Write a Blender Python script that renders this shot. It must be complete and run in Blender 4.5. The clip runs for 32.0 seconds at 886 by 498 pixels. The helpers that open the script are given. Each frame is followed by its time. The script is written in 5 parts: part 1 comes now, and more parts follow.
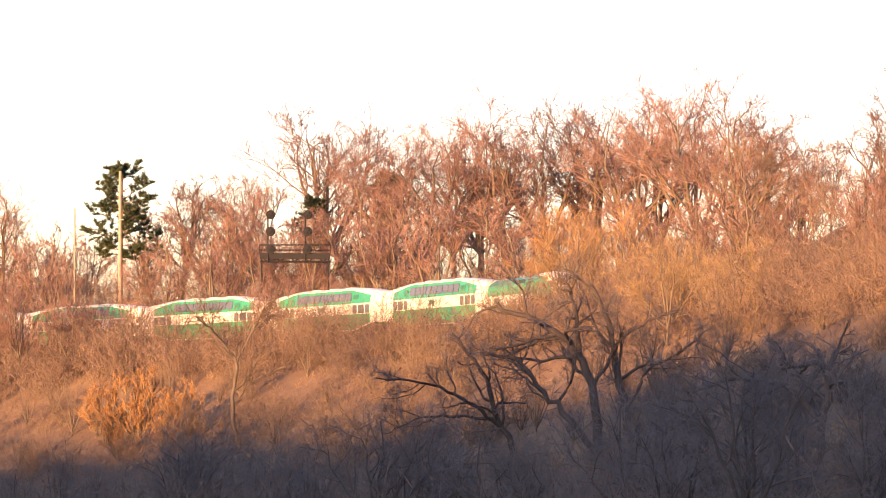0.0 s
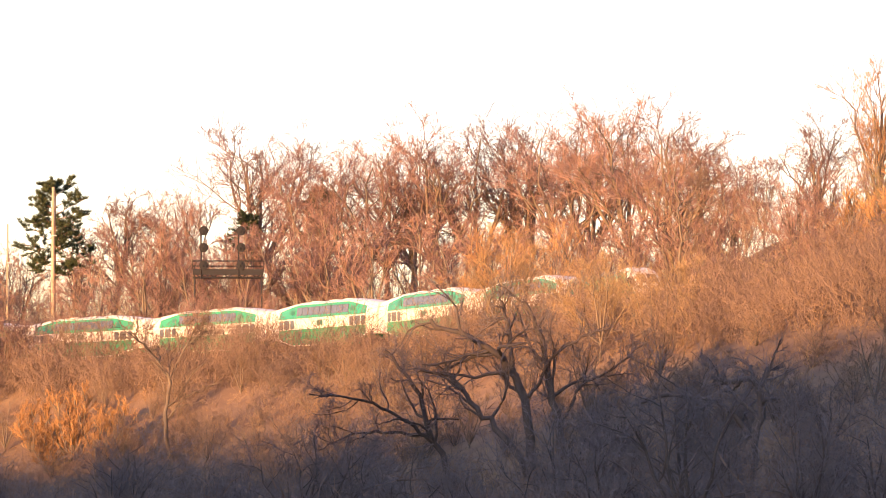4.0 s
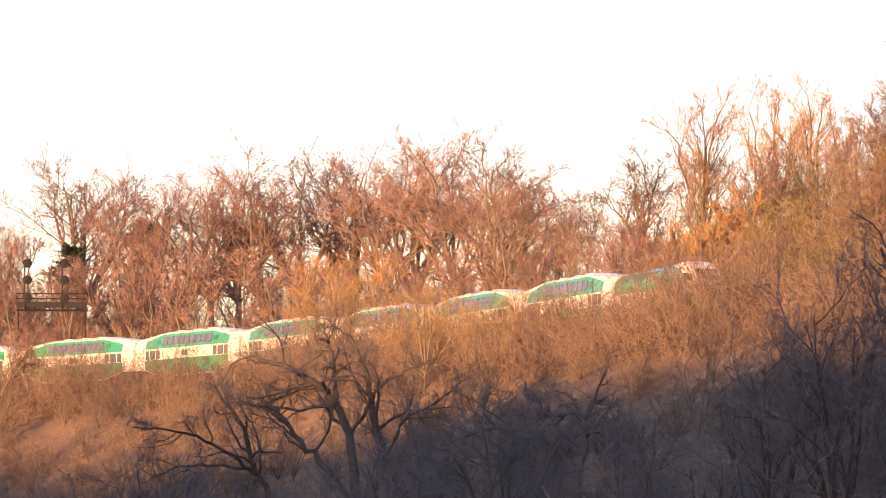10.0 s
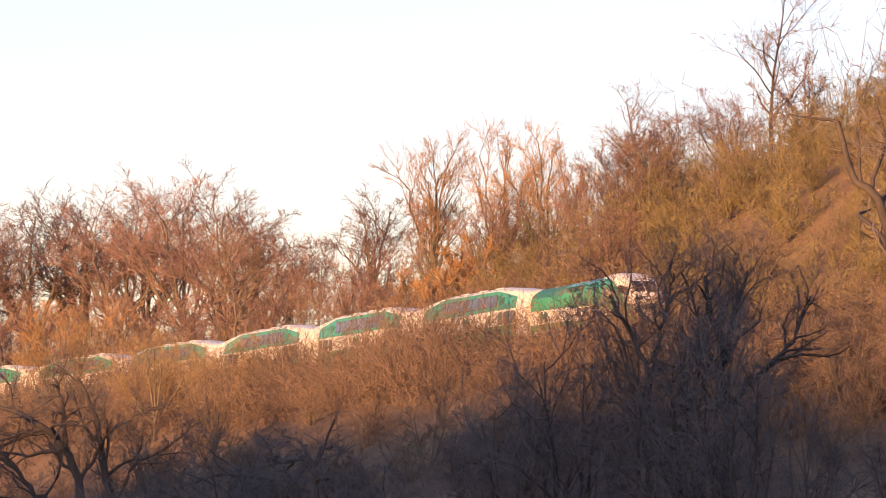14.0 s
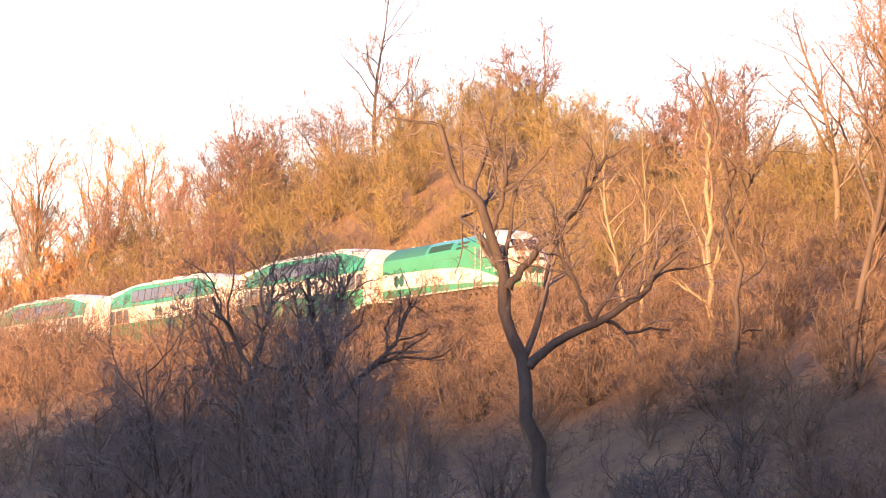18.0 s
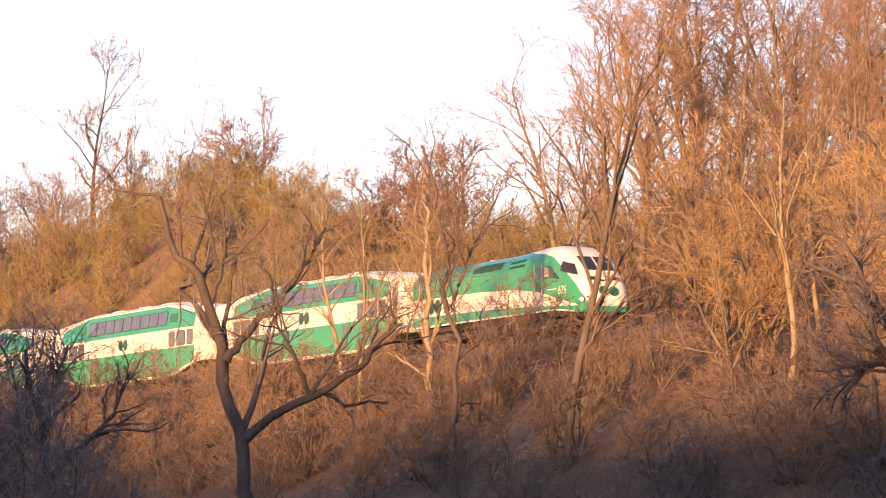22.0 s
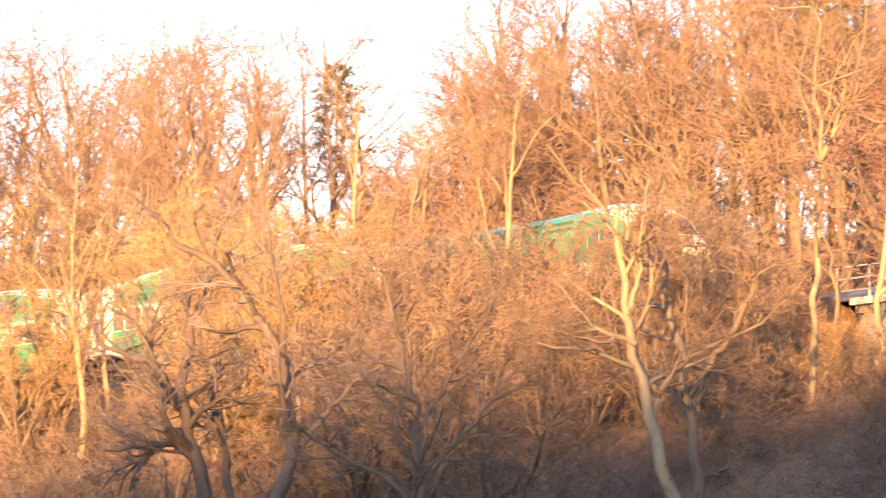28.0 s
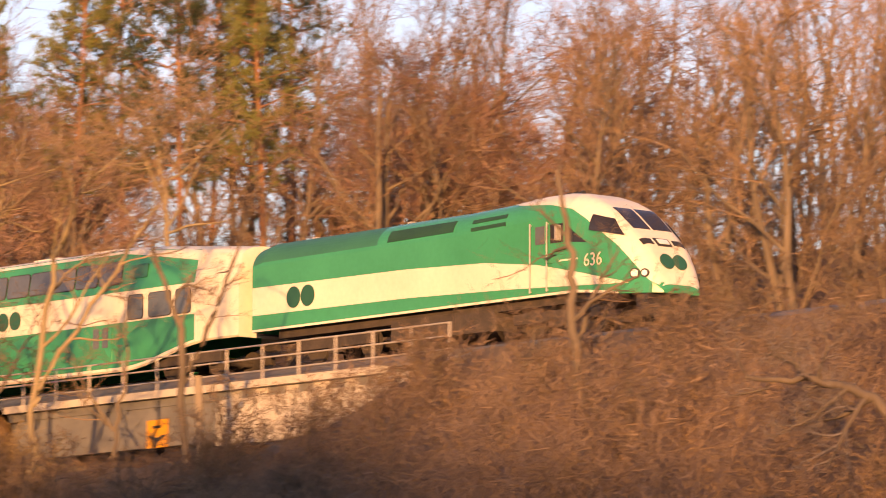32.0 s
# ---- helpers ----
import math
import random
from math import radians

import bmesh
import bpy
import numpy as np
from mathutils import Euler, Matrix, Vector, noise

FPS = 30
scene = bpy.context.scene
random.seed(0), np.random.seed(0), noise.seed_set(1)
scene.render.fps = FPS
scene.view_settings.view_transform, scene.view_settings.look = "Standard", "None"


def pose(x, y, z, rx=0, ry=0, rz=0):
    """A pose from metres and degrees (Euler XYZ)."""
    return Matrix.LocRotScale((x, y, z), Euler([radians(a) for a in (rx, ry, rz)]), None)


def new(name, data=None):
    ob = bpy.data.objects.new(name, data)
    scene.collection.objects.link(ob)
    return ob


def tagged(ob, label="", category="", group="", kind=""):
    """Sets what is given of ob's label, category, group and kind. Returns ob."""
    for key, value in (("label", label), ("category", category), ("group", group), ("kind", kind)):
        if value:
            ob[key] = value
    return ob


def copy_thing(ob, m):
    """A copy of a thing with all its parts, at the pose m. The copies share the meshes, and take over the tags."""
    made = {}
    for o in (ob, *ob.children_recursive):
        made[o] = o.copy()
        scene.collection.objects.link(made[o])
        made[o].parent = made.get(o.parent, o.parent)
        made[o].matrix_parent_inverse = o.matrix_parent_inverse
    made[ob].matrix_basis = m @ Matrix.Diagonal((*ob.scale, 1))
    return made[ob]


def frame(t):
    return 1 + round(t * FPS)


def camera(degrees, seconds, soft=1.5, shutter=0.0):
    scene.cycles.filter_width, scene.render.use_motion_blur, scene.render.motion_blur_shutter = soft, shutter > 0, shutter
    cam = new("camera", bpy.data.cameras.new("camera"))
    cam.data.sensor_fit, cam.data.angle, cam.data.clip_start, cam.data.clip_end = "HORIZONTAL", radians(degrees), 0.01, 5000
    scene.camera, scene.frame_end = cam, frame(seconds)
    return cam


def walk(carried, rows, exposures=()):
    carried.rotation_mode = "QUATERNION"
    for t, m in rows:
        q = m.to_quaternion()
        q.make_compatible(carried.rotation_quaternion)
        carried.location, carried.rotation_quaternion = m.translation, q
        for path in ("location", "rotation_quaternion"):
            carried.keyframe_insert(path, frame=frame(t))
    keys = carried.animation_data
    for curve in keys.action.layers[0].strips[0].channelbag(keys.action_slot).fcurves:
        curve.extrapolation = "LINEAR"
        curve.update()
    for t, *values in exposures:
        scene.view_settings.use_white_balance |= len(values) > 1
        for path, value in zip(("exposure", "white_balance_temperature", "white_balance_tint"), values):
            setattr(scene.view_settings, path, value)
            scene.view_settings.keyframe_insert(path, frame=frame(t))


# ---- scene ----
# ================= camera: one long-lens pan from a fixed stand =================
cam = camera(9.96, 32.0, soft=1.0, shutter=0.5)
EYE, TILT = 1.6, 3.156
PAN = [
    (0.0, 0.000, 0.000), (0.5, 0.094, 0.020), (1.0, 0.200, 0.058), (1.5, 0.382, 0.080), (2.0, 0.592, 0.145), (2.5, 0.687, 0.169),
    (4.5, 0.823, 0.197), (5.0, 1.008, 0.254), (5.5, 1.223, 0.302), (6.0, 1.425, 0.405), (6.5, 1.519, 0.491), (7.0, 1.671, 0.532),
    (7.5, 1.697, 0.519), (8.0, 1.768, 0.551), (8.5, 1.965, 0.550), (9.0, 2.078, 0.528), (9.5, 2.443, 0.563), (10.0, 2.736, 0.556),
    (10.5, 2.931, 0.592), (11.0, 3.003, 0.631), (11.5, 3.311, 0.640), (12.0, 3.700, 0.662), (12.5, 4.429, 0.837), (13.0, 4.989, 0.986),
    (13.5, 5.444, 1.065), (15.5, 6.987, 1.041), (16.0, 7.787, 1.063), (16.5, 8.599, 1.079), (17.0, 9.348, 1.084), (17.5, 9.943, 1.103),
    (18.0, 10.265, 1.096), (18.5, 10.511, 1.149), (19.0, 10.805, 1.207), (19.5, 11.083, 1.368), (20.0, 11.280, 1.536), (20.5, 11.804, 1.653),
    (21.0, 12.384, 1.739), (21.5, 13.040, 1.828), (22.0, 13.445, 1.914), (22.5, 13.773, 1.943), (23.0, 14.322, 2.022), (23.5, 14.901, 2.093),
    (24.0, 15.640, 2.163), (24.5, 16.314, 2.222), (26.5, 18.990, 2.481), (27.0, 19.733, 2.598), (27.5, 20.603, 2.712), (28.0, 21.454, 2.810),
    (28.5, 22.397, 2.902), (29.0, 23.400, 2.998), (29.5, 24.472, 3.121), (30.0, 25.669, 3.278), (30.5, 26.938, 3.466), (31.0, 28.168, 3.656),
    (31.5, 29.514, 3.837), (32.0, 31.010, 4.043),
]
STOPS = [(0, 1.75, 7050), (6.5, 1.75, 7050), (8, 1.55, 7000), (9, 1.52, 7000), (11, 1.55, 7000), (12, 1.45, 7000), (13, 0.95, 6900), (13.5, 0.98, 6900), (15.5, 1.55, 6900), (16, 1.75, 6900),
         (19, 1.95, 6850), (21, 1.65, 6850), (22, 1.4, 6850), (23, 1.15, 6850), (24.5, 1.35, 6950), (27, 2.1, 7100), (28, 2.4, 7150), (29, 2.6, 7300),
         (30, 2.35, 7650), (31, 1.68, 8000), (32, 1.0, 8050)]
EXPOSURES = [(t, v + 0.57, k, 44 if 27 <= t <= 30 else 52) for t, v, k in STOPS]
walk(cam, [(t, pose(0, 0, EYE, 90 + TILT + up, 0, -right)) for t, right, up in PAN], exposures=EXPOSURES)

# ================= sky and sun =================
SUN_EL, SUN_AZ = 4.0, 217.0          # degrees above the horizon; bearing clockwise from the first view
world = bpy.data.worlds.new("evening_sky")
scene.world = world
world.use_nodes = True
wn = world.node_tree.nodes
sky = wn.new("ShaderNodeTexSky")
sky.sky_type, sky.sun_disc = "NISHITA", False
sky.sun_elevation, sky.sun_rotation = radians(SUN_EL), radians(SUN_AZ)
sky.air_density, sky.dust_density, sky.ozone_density = 1.0, 0.3, 2.4
wn["Background"].inputs["Strength"].default_value = 0.15
world.node_tree.links.new(sky.outputs["Color"], wn["Background"].inputs["Color"])
sun = new("sun", bpy.data.lights.new("sun", "SUN"))
sun.data.energy, sun.data.angle, sun.data.color = 2.8, radians(0.8), (1.0, 0.645, 0.235)
to_sun = Vector((math.sin(radians(SUN_AZ)) * math.cos(radians(SUN_EL)), math.cos(radians(SUN_AZ)) * math.cos(radians(SUN_EL)), math.sin(radians(SUN_EL))))
sun.matrix_world = to_sun.to_track_quat("Z", "Y").to_matrix().to_4x4()

# ================= materials =================
def material(name, rough=0.8, metal=0.0):
    m = bpy.data.materials.new(name)
    m.use_nodes = True
    b = m.node_tree.nodes["Principled BSDF"]
    b.inputs["Roughness"].default_value = rough
    b.inputs["Metallic"].default_value = metal
    return m, m.node_tree, b


def varied(name, colors, rough=0.85, scale=3.0, fine=25.0, bump=0.3, per_object=0.0, per_island=0.0, metal=0.0, stretch=(1, 1, 1), rough_var=0.1):
    """Base colours mixed by two scales of noise, with a shift from object to object or from piece to piece, and fine relief."""
    m, nt, b = material(name, rough, metal)
    n, link = nt.nodes, nt.links.new
    co = n.new("ShaderNodeTexCoord")
    mp = n.new("ShaderNodeMapping")
    mp.inputs["Scale"].default_value = stretch
    link(co.outputs["Object"], mp.inputs["Vector"])
    big, small = n.new("ShaderNodeTexNoise"), n.new("ShaderNodeTexNoise")
    big.inputs["Scale"].default_value, small.inputs["Scale"].default_value = scale, fine
    big.inputs["Detail"].default_value, small.inputs["Detail"].default_value = 4, 3
    for q in (big, small):
        link(mp.outputs["Vector"], q.inputs["Vector"])
    mix = n.new("ShaderNodeMath")
    mix.operation = "MULTIPLY_ADD"
    mix.inputs[1].default_value = 0.35
    link(small.outputs["Fac"], mix.inputs[0])
    half = n.new("ShaderNodeMath")
    half.operation = "MULTIPLY_ADD"
    half.inputs[1].default_value, half.inputs[2].default_value = 0.9, -0.13
    link(big.outputs["Fac"], half.inputs[0])
    link(half.outputs[0], mix.inputs[2])
    last = mix.outputs[0]
    for amount, make, out in ((per_object, "ShaderNodeObjectInfo", "Random"), (per_island, "ShaderNodeNewGeometry", "Random Per Island")):
        if amount:
            src, ad = n.new(make), n.new("ShaderNodeMath")
            ad.operation = "MULTIPLY_ADD"
            ad.inputs[1].default_value = amount
            link(src.outputs[out], ad.inputs[0])
            off = n.new("ShaderNodeMath")
            off.operation = "SUBTRACT"
            off.inputs[1].default_value = amount / 2
            link(last, off.inputs[0])
            link(off.outputs[0], ad.inputs[2])
            last = ad.outputs[0]
    ramp = n.new("ShaderNodeValToRGB")
    e = ramp.color_ramp.elements
    e[0].position, e[1].position = 0.2, 0.8
    e[0].color, e[1].color = (*colors[0], 1), (*colors[-1], 1)
    for i, c in enumerate(colors[1:-1]):
        e.new(0.2 + 0.6 * (i + 1) / (len(colors) - 1)).color = (*c, 1)
    link(last, ramp.inputs["Fac"])
    link(ramp.outputs["Color"], b.inputs["Base Color"])
    if rough_var:
        rv = n.new("ShaderNodeMath")
        rv.operation = "MULTIPLY_ADD"
        rv.inputs[1].default_value, rv.inputs[2].default_value = rough_var * 2, rough - rough_var
        link(big.outputs["Fac"], rv.inputs[0])
        link(rv.outputs[0], b.inputs["Roughness"])
    if bump:
        bp = n.new("ShaderNodeBump")
        bp.inputs["Strength"].default_value, bp.inputs["Distance"].default_value = bump, 0.02
        link(small.outputs["Fac"], bp.inputs["Height"])
        link(bp.outputs["Normal"], b.inputs["Normal"])
    return m


SOIL = varied("leaf_litter", [(0.10, 0.060, 0.035), (0.20, 0.115, 0.055), (0.30, 0.19, 0.085)], 0.95, 0.15, 2.2, 0.6)
BALLAST = varied("ballast", [(0.12, 0.10, 0.09), (0.26, 0.23, 0.20)], 0.95, 1.5, 9, 0.8)
BARK_DARK = varied("bark_dark", [(0.055, 0.042, 0.034), (0.15, 0.115, 0.085)], 0.95, 2, 14, 0.8, per_object=0.3, stretch=(1, 1, 0.25))
BARK_GREY = varied("bark_grey", [(0.085, 0.066, 0.048), (0.22, 0.17, 0.115)], 0.95, 2, 14, 0.8, per_object=0.35, stretch=(1, 1, 0.25))
BARK_PALE = varied("bark_pale", [(0.17, 0.13, 0.075), (0.36, 0.285, 0.165)], 0.9, 2, 12, 0.6, per_object=0.3, stretch=(1, 1, 0.3))
BARK_PINE = varied("bark_pine", [(0.16, 0.075, 0.04), (0.34, 0.17, 0.085)], 0.95, 2, 12, 0.8, stretch=(1, 1, 0.3))
TWIG_RED = varied("twig_red", [(0.13, 0.075, 0.058), (0.23, 0.132, 0.100), (0.30, 0.18, 0.130)], 0.8, 0.4, 5, 0, per_object=0.55)
TWIG_BROWN = varied("twig_brown", [(0.11, 0.073, 0.048), (0.21, 0.138, 0.085), (0.28, 0.185, 0.108)], 0.8, 0.4, 5, 0, per_object=0.5)
TWIG_ORANGE = varied("twig_orange", [(0.13, 0.082, 0.052), (0.24, 0.15, 0.088), (0.32, 0.21, 0.12)], 0.8, 0.4, 5, 0, per_object=0.5)
TWIG_GOLD = varied("twig_gold", [(0.27, 0.14, 0.05), (0.38, 0.20, 0.07), (0.45, 0.26, 0.10)], 0.75, 0.4, 5, 0, per_object=0.5)
TWIG_HAZE = varied("twig_haze", [(0.19, 0.12, 0.055), (0.28, 0.18, 0.08), (0.36, 0.245, 0.112)], 0.8, 0.4, 5, 0, per_object=0.5)
TWIG_OLIVE = varied("twig_olive", [(0.15, 0.115, 0.045), (0.24, 0.18, 0.068), (0.31, 0.235, 0.09)], 0.8, 0.4, 5, 0, per_object=0.4)
# Dark grey twigs; on the valley growth this colour also carries the shade.
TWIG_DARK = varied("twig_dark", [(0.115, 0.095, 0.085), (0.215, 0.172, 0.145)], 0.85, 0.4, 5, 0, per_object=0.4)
BRUSH_RED = varied("brush_red", [(0.12, 0.078, 0.053), (0.20, 0.130, 0.085), (0.28, 0.188, 0.122)], 0.85, 0.12, 2, 0, per_island=0.35)
BRUSH_GOLD = varied("brush_gold", [(0.20, 0.115, 0.05), (0.34, 0.20, 0.08), (0.44, 0.29, 0.12)], 0.85, 0.12, 2, 0, per_island=0.35)
BRUSH_OLIVE = varied("brush_olive", [(0.12, 0.095, 0.040), (0.22, 0.165, 0.06), (0.30, 0.22, 0.08)], 0.85, 0.12, 2, 0, per_island=0.35)
NEEDLES = varied("needles", [(0.028, 0.046, 0.018), (0.065, 0.085, 0.030)], 0.7, 0.5, 6, 0, per_island=0.4)
# Lighter yellow copy of the needles, with the low sun put into the colour.
NEEDLES_SUNLIT = varied("needles_sunlit", [(0.10, 0.12, 0.030), (0.19, 0.19, 0.05)], 0.7, 0.5, 6, 0, per_island=0.4)
GREEN = varied("green_paint", [(0.012, 0.24, 0.108), (0.020, 0.315, 0.152)], 0.24, 0.5, 7, 0.03, rough_var=0.08)
GREEN_DARK = varied("green_paint_sooty", [(0.018, 0.13, 0.075), (0.025, 0.20, 0.11)], 0.5, 0.7, 8, 0.05)
WHITE = varied("white_paint", [(0.64, 0.585, 0.46), (0.84, 0.785, 0.64)], 0.42, 0.5, 6, 0.03, rough_var=0.08)
GREEN_MARK = varied("dark_green_mark", [(0.010, 0.085, 0.05), (0.014, 0.11, 0.065)], 0.45, 1, 9, 0)
BLACK_STEEL = varied("black_steel", [(0.015, 0.014, 0.014), (0.045, 0.04, 0.036)], 0.6, 2, 14, 0.2)
UNDER = varied("underframe_grime", [(0.030, 0.024, 0.020), (0.085, 0.065, 0.05)], 0.85, 2, 12, 0.4)
BLACK_PAINT = varied("black_paint", [(0.004, 0.004, 0.005), (0.012, 0.011, 0.011)], 0.75, 2, 14, 0.1)
RUBBER = varied("gangway_rubber", [(0.02, 0.02, 0.02), (0.04, 0.04, 0.04)], 0.8, 3, 12, 0.2)
STEEL = varied("galvanised_steel", [(0.38, 0.34, 0.30), (0.58, 0.53, 0.47)], 0.5, 3, 20, 0.1, metal=0.35)
RAIL = varied("rail_steel", [(0.14, 0.08, 0.05), (0.28, 0.18, 0.12)], 0.5, 3, 15, 0.2, metal=0.6)
TIE = varied("tie_wood", [(0.05, 0.038, 0.028), (0.12, 0.09, 0.065)], 0.9, 3, 20, 0.4)
# Weathered concrete, darkened further: tree shade on the girder is put into the colour.
CONCRETE = varied("weathered_concrete_shaded", [(0.10, 0.10, 0.10), (0.21, 0.205, 0.195)], 0.9, 0.6, 6, 0.4)
CONCRETE_PALE = varied("pale_concrete", [(0.40, 0.37, 0.31), (0.58, 0.53, 0.45)], 0.9, 0.6, 6, 0.4)
POLE_WOOD = varied("pole_wood", [(0.26, 0.20, 0.13), (0.44, 0.35, 0.23)], 0.9, 2, 14, 0.4, stretch=(1, 1, 0.2))
YELLOW = varied("yellow_sign", [(0.58, 0.25, 0.015), (0.70, 0.33, 0.025)], 0.5, 3, 15, 0)
# Tinted glass; its base colour is lightened bluish to stand for reflected sky.
GLASS = varied("tinted_glass_with_sky", [(0.075, 0.088, 0.105), (0.13, 0.148, 0.172)], 0.08, 1, 5, 0, rough_var=0.03)
CAB_GLASS = varied("dark_cab_glass", [(0.016, 0.015, 0.018), (0.04, 0.036, 0.04)], 0.08, 1, 5, 0, rough_var=0.03)
LAMP_GLASS = varied("lamp_glass", [(0.75, 0.75, 0.72), (0.85, 0.85, 0.82)], 0.15, 1, 5, 0, rough_var=0.03)
GRILLE = varied("grille", [(0.008, 0.05, 0.028), (0.014, 0.08, 0.042)], 0.7, 2, 10, 0.2)


# ================= mesh helpers =================
def mesh_of(name, verts, quads=None, tris=None, mats=(), quad_mat=None, tri_mat=None, smooth=True):
    """A mesh from vertex, quad and triangle arrays."""
    me = bpy.data.meshes.new(name)
    verts = np.asarray(verts, np.float32).reshape(-1, 3)
    quads = np.zeros((0, 4), np.int32) if quads is None else np.asarray(quads, np.int32).reshape(-1, 4)
    tris = np.zeros((0, 3), np.int32) if tris is None else np.asarray(tris, np.int32).reshape(-1, 3)
    me.vertices.add(len(verts))
    me.vertices.foreach_set("co", verts.ravel())
    loops = np.concatenate([quads.ravel(), tris.ravel()])
    me.loops.add(len(loops))
    me.loops.foreach_set("vertex_index", loops)
    me.polygons.add(len(quads) + len(tris))
    starts = np.concatenate([np.arange(len(quads)) * 4, len(quads) * 4 + np.arange(len(tris)) * 3]).astype(np.int32)
    me.polygons.foreach_set("loop_start", starts)
    for m in mats:
        me.materials.append(m)
    if quad_mat is not None or tri_mat is not None:
        a = np.zeros(len(quads), np.int32) if quad_mat is None else np.asarray(quad_mat, np.int32)
        b = np.zeros(len(tris), np.int32) if tri_mat is None else np.asarray(tri_mat, np.int32)
        me.polygons.foreach_set("material_index", np.concatenate([a, b]))
    me.polygons.foreach_set("use_smooth", np.full(len(quads) + len(tris), smooth))
    me.update(calc_edges=True)
    me.validate()
    return me


def put(name, me, parent=None, label="", m=None):
    ob = new(name, me)
    if parent is not None:
        ob.parent = parent
    if m is not None:
        ob.matrix_basis = m
    if label:
        ob["label"] = label
    return ob


def part(name, bm, mat, parent, label=""):
    me = bpy.data.meshes.new(name)
    bm.to_mesh(me)
    bm.free()
    me.materials.append(mat)
    return put(name, me, parent, label)


def box(bm, size, at, rot=None, bevel=0.0):
    made = bmesh.ops.create_cube(bm, size=1.0)["verts"]
    m = Matrix.Translation(at) @ (rot.to_4x4() if rot is not None else Matrix()) @ Matrix.Diagonal((*size, 1))
    bmesh.ops.transform(bm, matrix=m, verts=made)
    if bevel:
        edges = list({e for v in made for e in v.link_edges})
        bmesh.ops.bevel(bm, geom=edges, offset=bevel, segments=2, affect="EDGES", profile=0.7)
    return bm


def rod(bm, a, b, r, sides=8, r2=None):
    a, b = Vector(a), Vector(b)
    made = bmesh.ops.create_cone(bm, cap_ends=True, segments=sides, radius1=r, radius2=r if r2 is None else r2, depth=(b - a).length)["verts"]
    bmesh.ops.transform(bm, matrix=Matrix.Translation((a + b) / 2) @ (b - a).to_track_quat("Z", "Y").to_matrix().to_4x4(), verts=made)
    return bm


def thing(name, label, category, group="", at=None):
    ob = new(name)
    if at is not None:
        ob.matrix_basis = at
    return tagged(ob, label, category, group)


# ================= the plan: railway line, hillside, valley =================
HEAD_S = np.array([-420.0, -140, -60, 16.7, 93.3, 170, 246.7, 323.3, 400, 700])
HEAD_D = np.radians(np.array([38.0, 37.5, 34.2, 18.3, 12.6, 12.8, 12.4, 10.8, 7.6, 7.0]))
SS = np.arange(-420.0, 700.5, 1.0)
_h = np.interp(SS, HEAD_S, HEAD_D)
TX, TY = np.cumsum(np.sin(_h)), np.cumsum(-np.cos(_h))
TX, TY = TX - TX[420] + 3.8, TY - TY[420] + 489.2


def rail_z(s):
    return EYE + 19.43 - 0.0058 * np.clip(s, -200, 450)


def line(s, n=0.0, up=0.0):
    """A point of the railway line: s metres along it, n metres to its valley side, up metres over the rail."""
    h = np.interp(s, SS, _h)
    return Vector((float(np.interp(s, SS, TX) - np.cos(h) * n), float(np.interp(s, SS, TY) - np.sin(h) * n), float(rail_z(s) + up)))


def line_pose(s, n=0.0, up=0.0):
    """X runs along the line, Y away from the valley."""
    p = line(s, n, up)
    return pose(p.x, p.y, p.z, 0, 0, math.degrees(float(np.interp(s, SS, _h))) - 90)


def along(x, y):
    """Distance along the line and to its valley side, for arrays of places."""
    x, y = np.asarray(x, float), np.asarray(y, float)
    s, n = np.empty(x.size), np.empty(x.size)
    fx, fy, step = x.ravel(), y.ravel(), 4000
    gx, gy, gs, gh = TX[::2], TY[::2], SS[::2], _h[::2]
    for i in range(0, x.size, step):
        px, py = fx[i:i + step, None], fy[i:i + step, None]
        k = np.argmin((px - gx) ** 2 + (py - gy) ** 2, axis=1)
        dx, dy = px[:, 0] - gx[k], py[:, 0] - gy[k]
        s[i:i + step] = gs[k] + dx * np.sin(gh[k]) - dy * np.cos(gh[k])
        n[i:i + step] = -dx * np.cos(gh[k]) - dy * np.sin(gh[k])
    return s.reshape(x.shape), n.reshape(x.shape)


def smooth(a, b, v):
    u = np.clip((v - a) / (b - a), 0, 1)
    return u * u * (3 - 2 * u)


HILL_B = [-60, -8, -4, 0, 3.3, 4.5, 7.3, 9.5, 11, 12.2, 13.0, 15.2, 18, 22, 30, 40, 90]
HILL_H = [6, 9, 9, 8, 7.5, 12, 15.5, 20, 21, 16.5, 12, 12, 12, 10, 10, 9.5, 6]
CREST_S = [-900, -12, 2, 13, 18, 24, 30, 39, 51, 65, 78, 90, 100, 110, 150, 250, 330, 1200]
CREST_H = [29, 32, 33.5, 37.2, 42.2, 44.2, 42.7, 41.5, 41.2, 43.3, 44.4, 43.7, 42.6, 44.2, 52.0, 51.5, 55, 52]


def waves(x, y):
    return 0.5 * np.sin(x * 0.11 + 1.3) * np.cos(y * 0.083) + 0.28 * np.sin(x * 0.31 + y * 0.23) + 0.18 * np.sin(x * 0.7 - y * 0.53 + 2)


